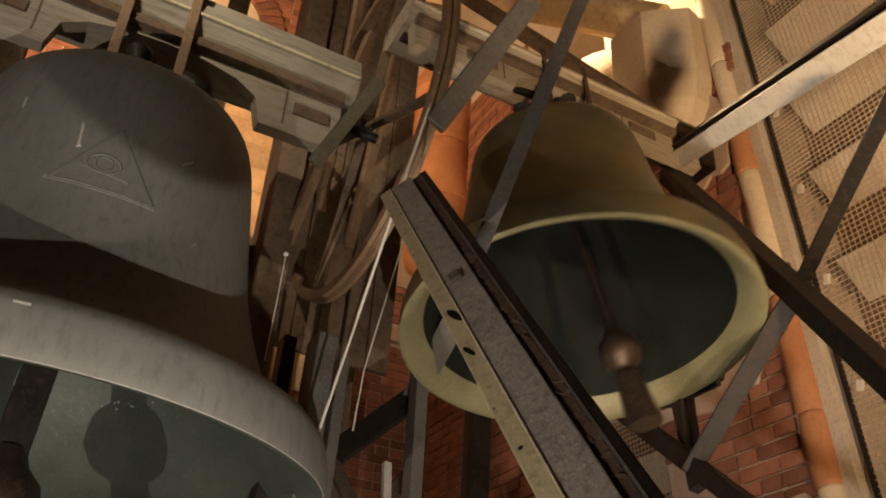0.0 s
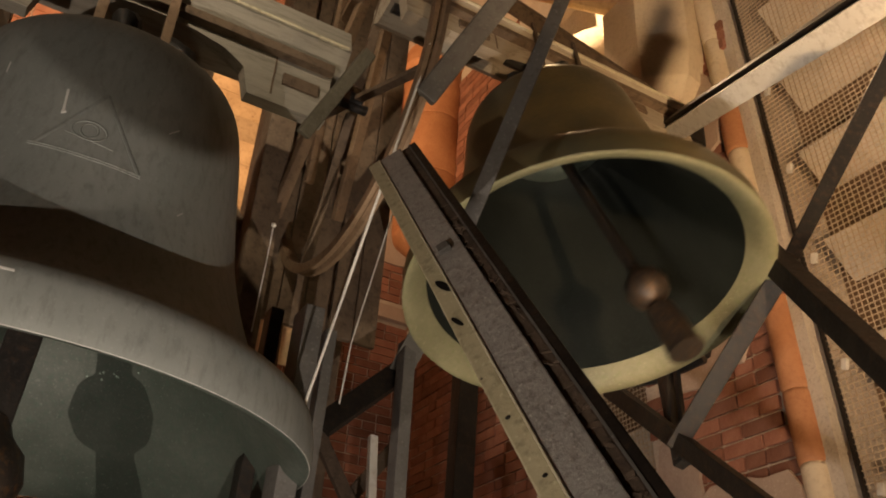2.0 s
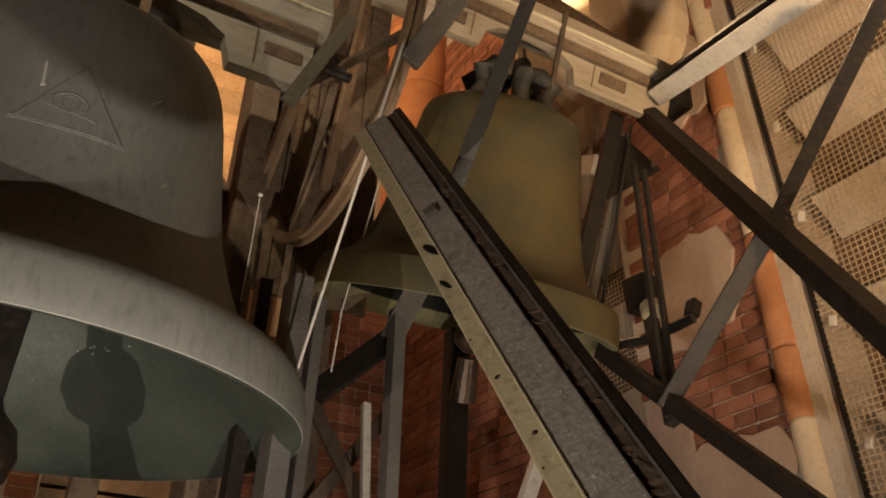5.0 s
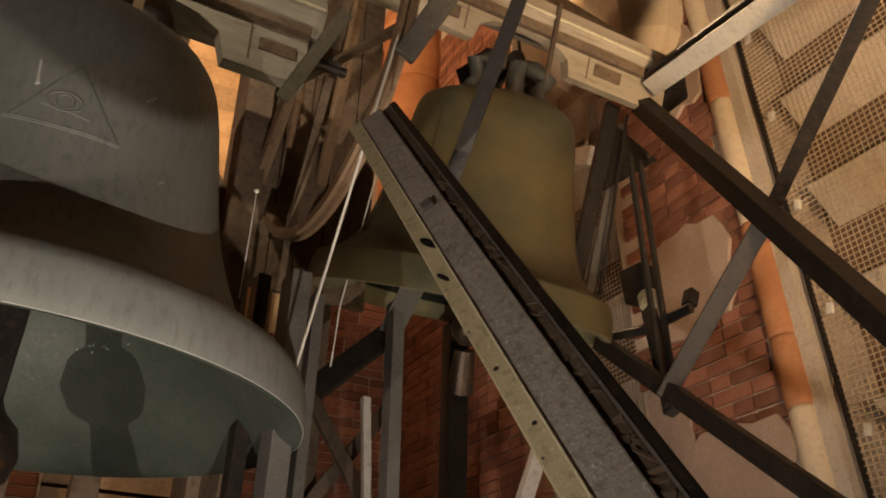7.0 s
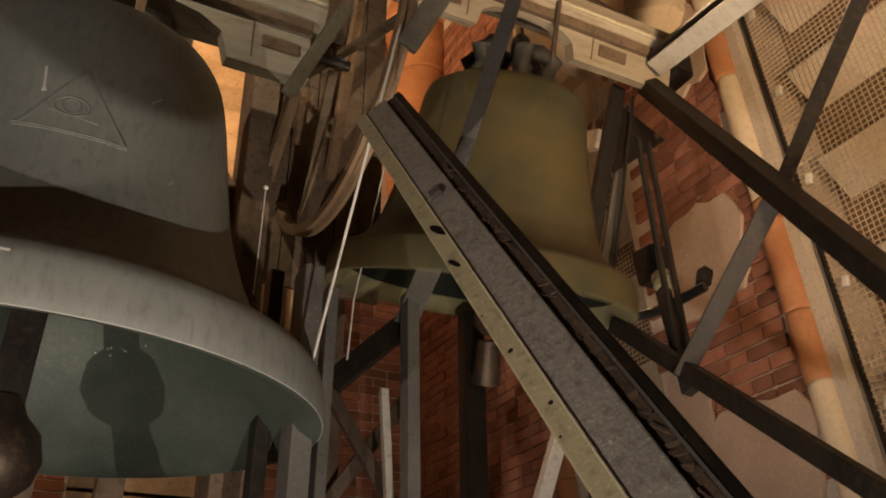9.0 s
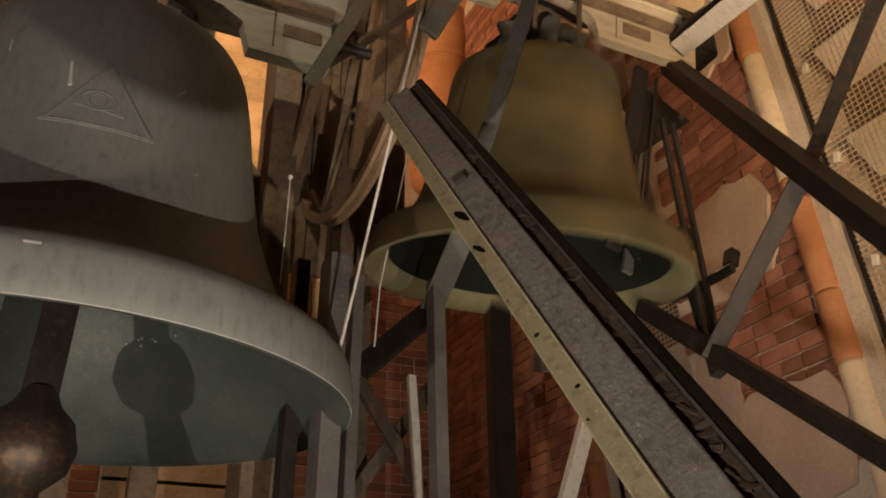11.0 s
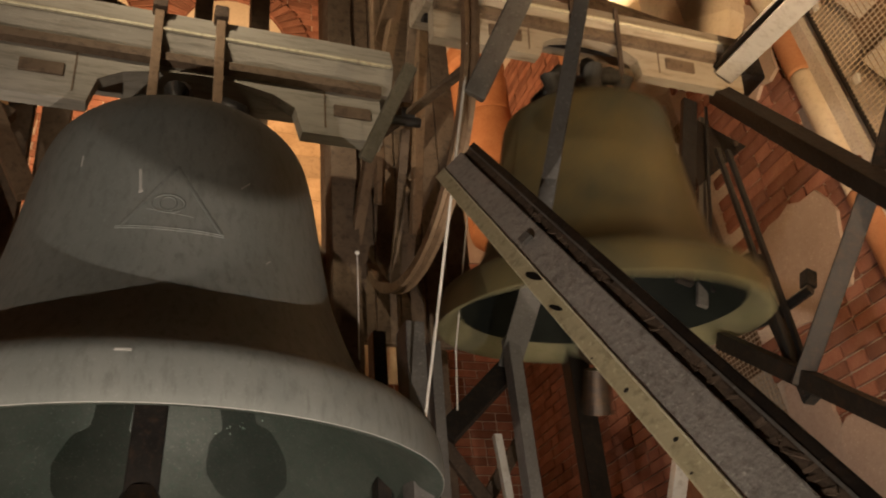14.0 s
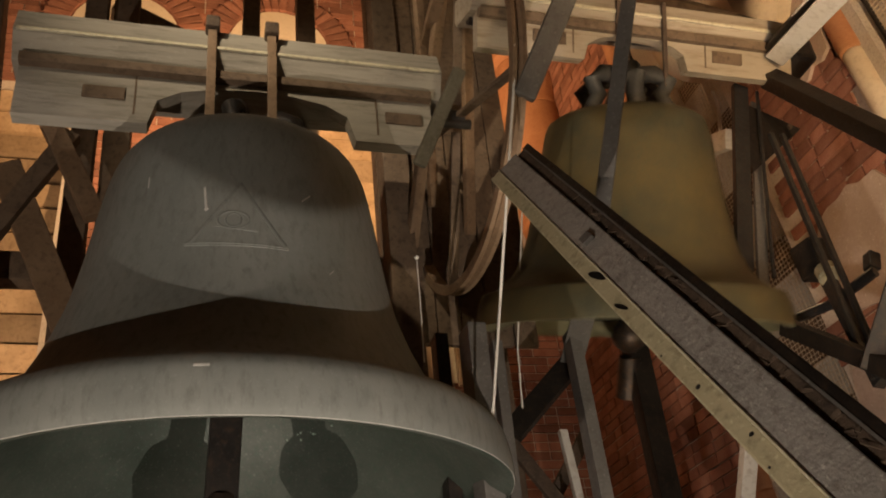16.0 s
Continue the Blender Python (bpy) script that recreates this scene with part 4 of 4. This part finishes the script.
# white shape in the second louvred opening, standing in for the daylight there
daylight_box = thing("daylight_patch", (3.12, 3.70, 4.90), "white box shape painting bright daylight by the wire mesh", "fitting")
part("box", add_box(B(), pose(0, 0, 0, 25, 0, 0), .06, .24, .13, .01), WHITE_STEEL, daylight_box)
part("arm", bar(B(), (0, .05, -.02), (-.02, .22, -.14), .03, .03), WHITE_STEEL, daylight_box)
part("bent_tube", sweep(B(), [(0, -.05, .05), (-.01, -.12, .2), (0, -.10, .34)], .012, 8), WHITE_STEEL, daylight_box)


# bearings under the yoke ends
def bearing(x, y, z):
    th = thing("bearing_block", (x, y, z), "black iron bearing block under a yoke gudgeon", "bearing")
    part("housing", add_box(B(), pose(0, 0, -.02), .12, .22, .16, .02), DARK_IRON, th)
    part("bolt", rod(B(), (0, -.08, .06), (0, -.08, .10), .015, .015, 8), RUST, th)


bearing(2.62, 2.464, 4.387)


# ------------------------------------------------------------------ brickwork, last
def east_place(u, z):
    return Matrix.Translation((0.005, u - 3, z)) @ Matrix.Rotation(radians(-90), 4, "Z")


def on_pier(u, z):
    return jamb(2.42, z) + .02 < u < jamb(3.50, z)


brick_field(on_pier, 2.2, 3.8, 2.5, 5.75, east_place, EAST, "brick", True)
brick_field(lambda u, z: jamb(4.36, z) < u < YB, 4.1, 6.5, 1.5, 7.5, east_place, EAST, "brickwork", False)


def north_place(u, z):
    return pose(u, 0.005, z)


def on_north(u, z):
    return not (0.62 < u < 1.64 and z < 7.35) and not (-1.95 < u < -1.12 and z < 7.35) and not (u > 1.6 and 5.1 < z < 5.3)


brick_field(on_north, XL, XR, 2.6, TOP, north_place, NORTH, "brickwork", False)


def arch(cx, cz, r):
    """A ring of standing bricks in the wall head, with limewashed infill."""
    n = 22
    shared = brick_mesh("arch_brick", 0.24, 0.066, BRICK)
    for k in range(n):
        a = math.pi * (k + .5) / n
        ob = new("arch_brick", shared)
        ob.parent = NORTH
        ob.matrix_basis = pose(cx + r * math.cos(a), -0.03, cz + r * math.sin(a), 0, -math.degrees(a), 0)
    part("arch_infill", prism(B(), [(cx + (r - .13) * math.cos(math.pi * k / 16), cz + (r - .13) * math.sin(math.pi * k / 16)) for k in range(17)], -0.028, -0.02, "y"), CORBEL_PLASTER, NORTH, "limewashed arch infill")


arch(0.70, 8.05, 0.62)
arch(-0.75, 8.05, 0.62)


def east_map(a, b, d):
    return (-0.024 - d + 0.004, a - 3, b)


for k, (y, z, w, h) in enumerate(((2.98, 3.72, .62, .62), (2.86, 5.02, .44, .60), (2.85, 2.62, .75, .55), (3.22, 2.95, .3, .5), (5.1, 4.6, .5, .6))):
    patch(EAST, "plaster_patch", y, z, w, h, PLASTER, k, lambda a, b, d, k=k: east_map(a, b, d + 0.004 * k))


def north_map(a, b, d):
    return (a, -0.016 - d, b)


for k, (x, z, w, h) in enumerate(((2.98, 6.10, 1.0, 0.75),)):
    patch(NORTH, "plaster_patch", x, z, w, h, PLASTER, 11 + k, north_map)


# ------------------------------------------------------------------ what moves
SWINGS = [(-0.29, -13.0), (0.78, 13.0), (1.84, -15.7), (2.89, 18.0), (3.97, -19.5), (5.02, 21.5), (6.10, -21.8), (7.18, 26.0), (8.24, -25.5), (9.32, 31.0),
          (10.37, -28.5), (11.43, 33.5), (12.50, -32.2), (13.58, 35.0), (14.64, -34.5), (15.72, 36.0), (16.75, -36.5)]
# the clapper against the bell, over one swing from a far turn (0) by the near turn (0.5) to the next far turn (1)
TONGUE_TURNS = [(0.0, 14), (0.25, 20), (0.38, -8), (0.5, -29), (0.60, -17), (0.66, 0), (0.75, 4), (0.87, 10), (1.0, 14)]


def swing_at(t):
    """Half a cosine from turn to turn, in degrees."""
    for (a, u), (b, v) in zip(SWINGS, SWINGS[1:]):
        if a <= t <= b:
            return u + (v - u) * (1 - math.cos(math.pi * (t - a) / (b - a))) / 2
    return SWINGS[-1][1]


def tongue_at(t):
    """The clapper's angle in the bell's space, in degrees."""
    for k, ((a, u), (b, v)) in enumerate(zip(SWINGS, SWINGS[1:])):
        if a <= t <= b:
            ph = (t - a) / (b - a) / 2 + (0.0 if u > v else 0.5)
            for (p, x), (q, y) in zip(TONGUE_TURNS, TONGUE_TURNS[1:]):
                if p <= ph <= q:
                    w = (ph - p) / (q - p)
                    return (x + (y - x) * w * w * (3 - 2 * w)) * min(1.0, 0.40 + t / 20)
    return 0.0


def motions():
    times = [i / 10 for i in range(161)]
    walk(SWING, [(t, pose(1.752, 2.462, 4.378, swing_at(t))) for t in times])
    hang = TONGUE.location.copy()
    walk(TONGUE, [(t, pose(*hang, tongue_at(t), -9, 0)) for t in times])


motions()
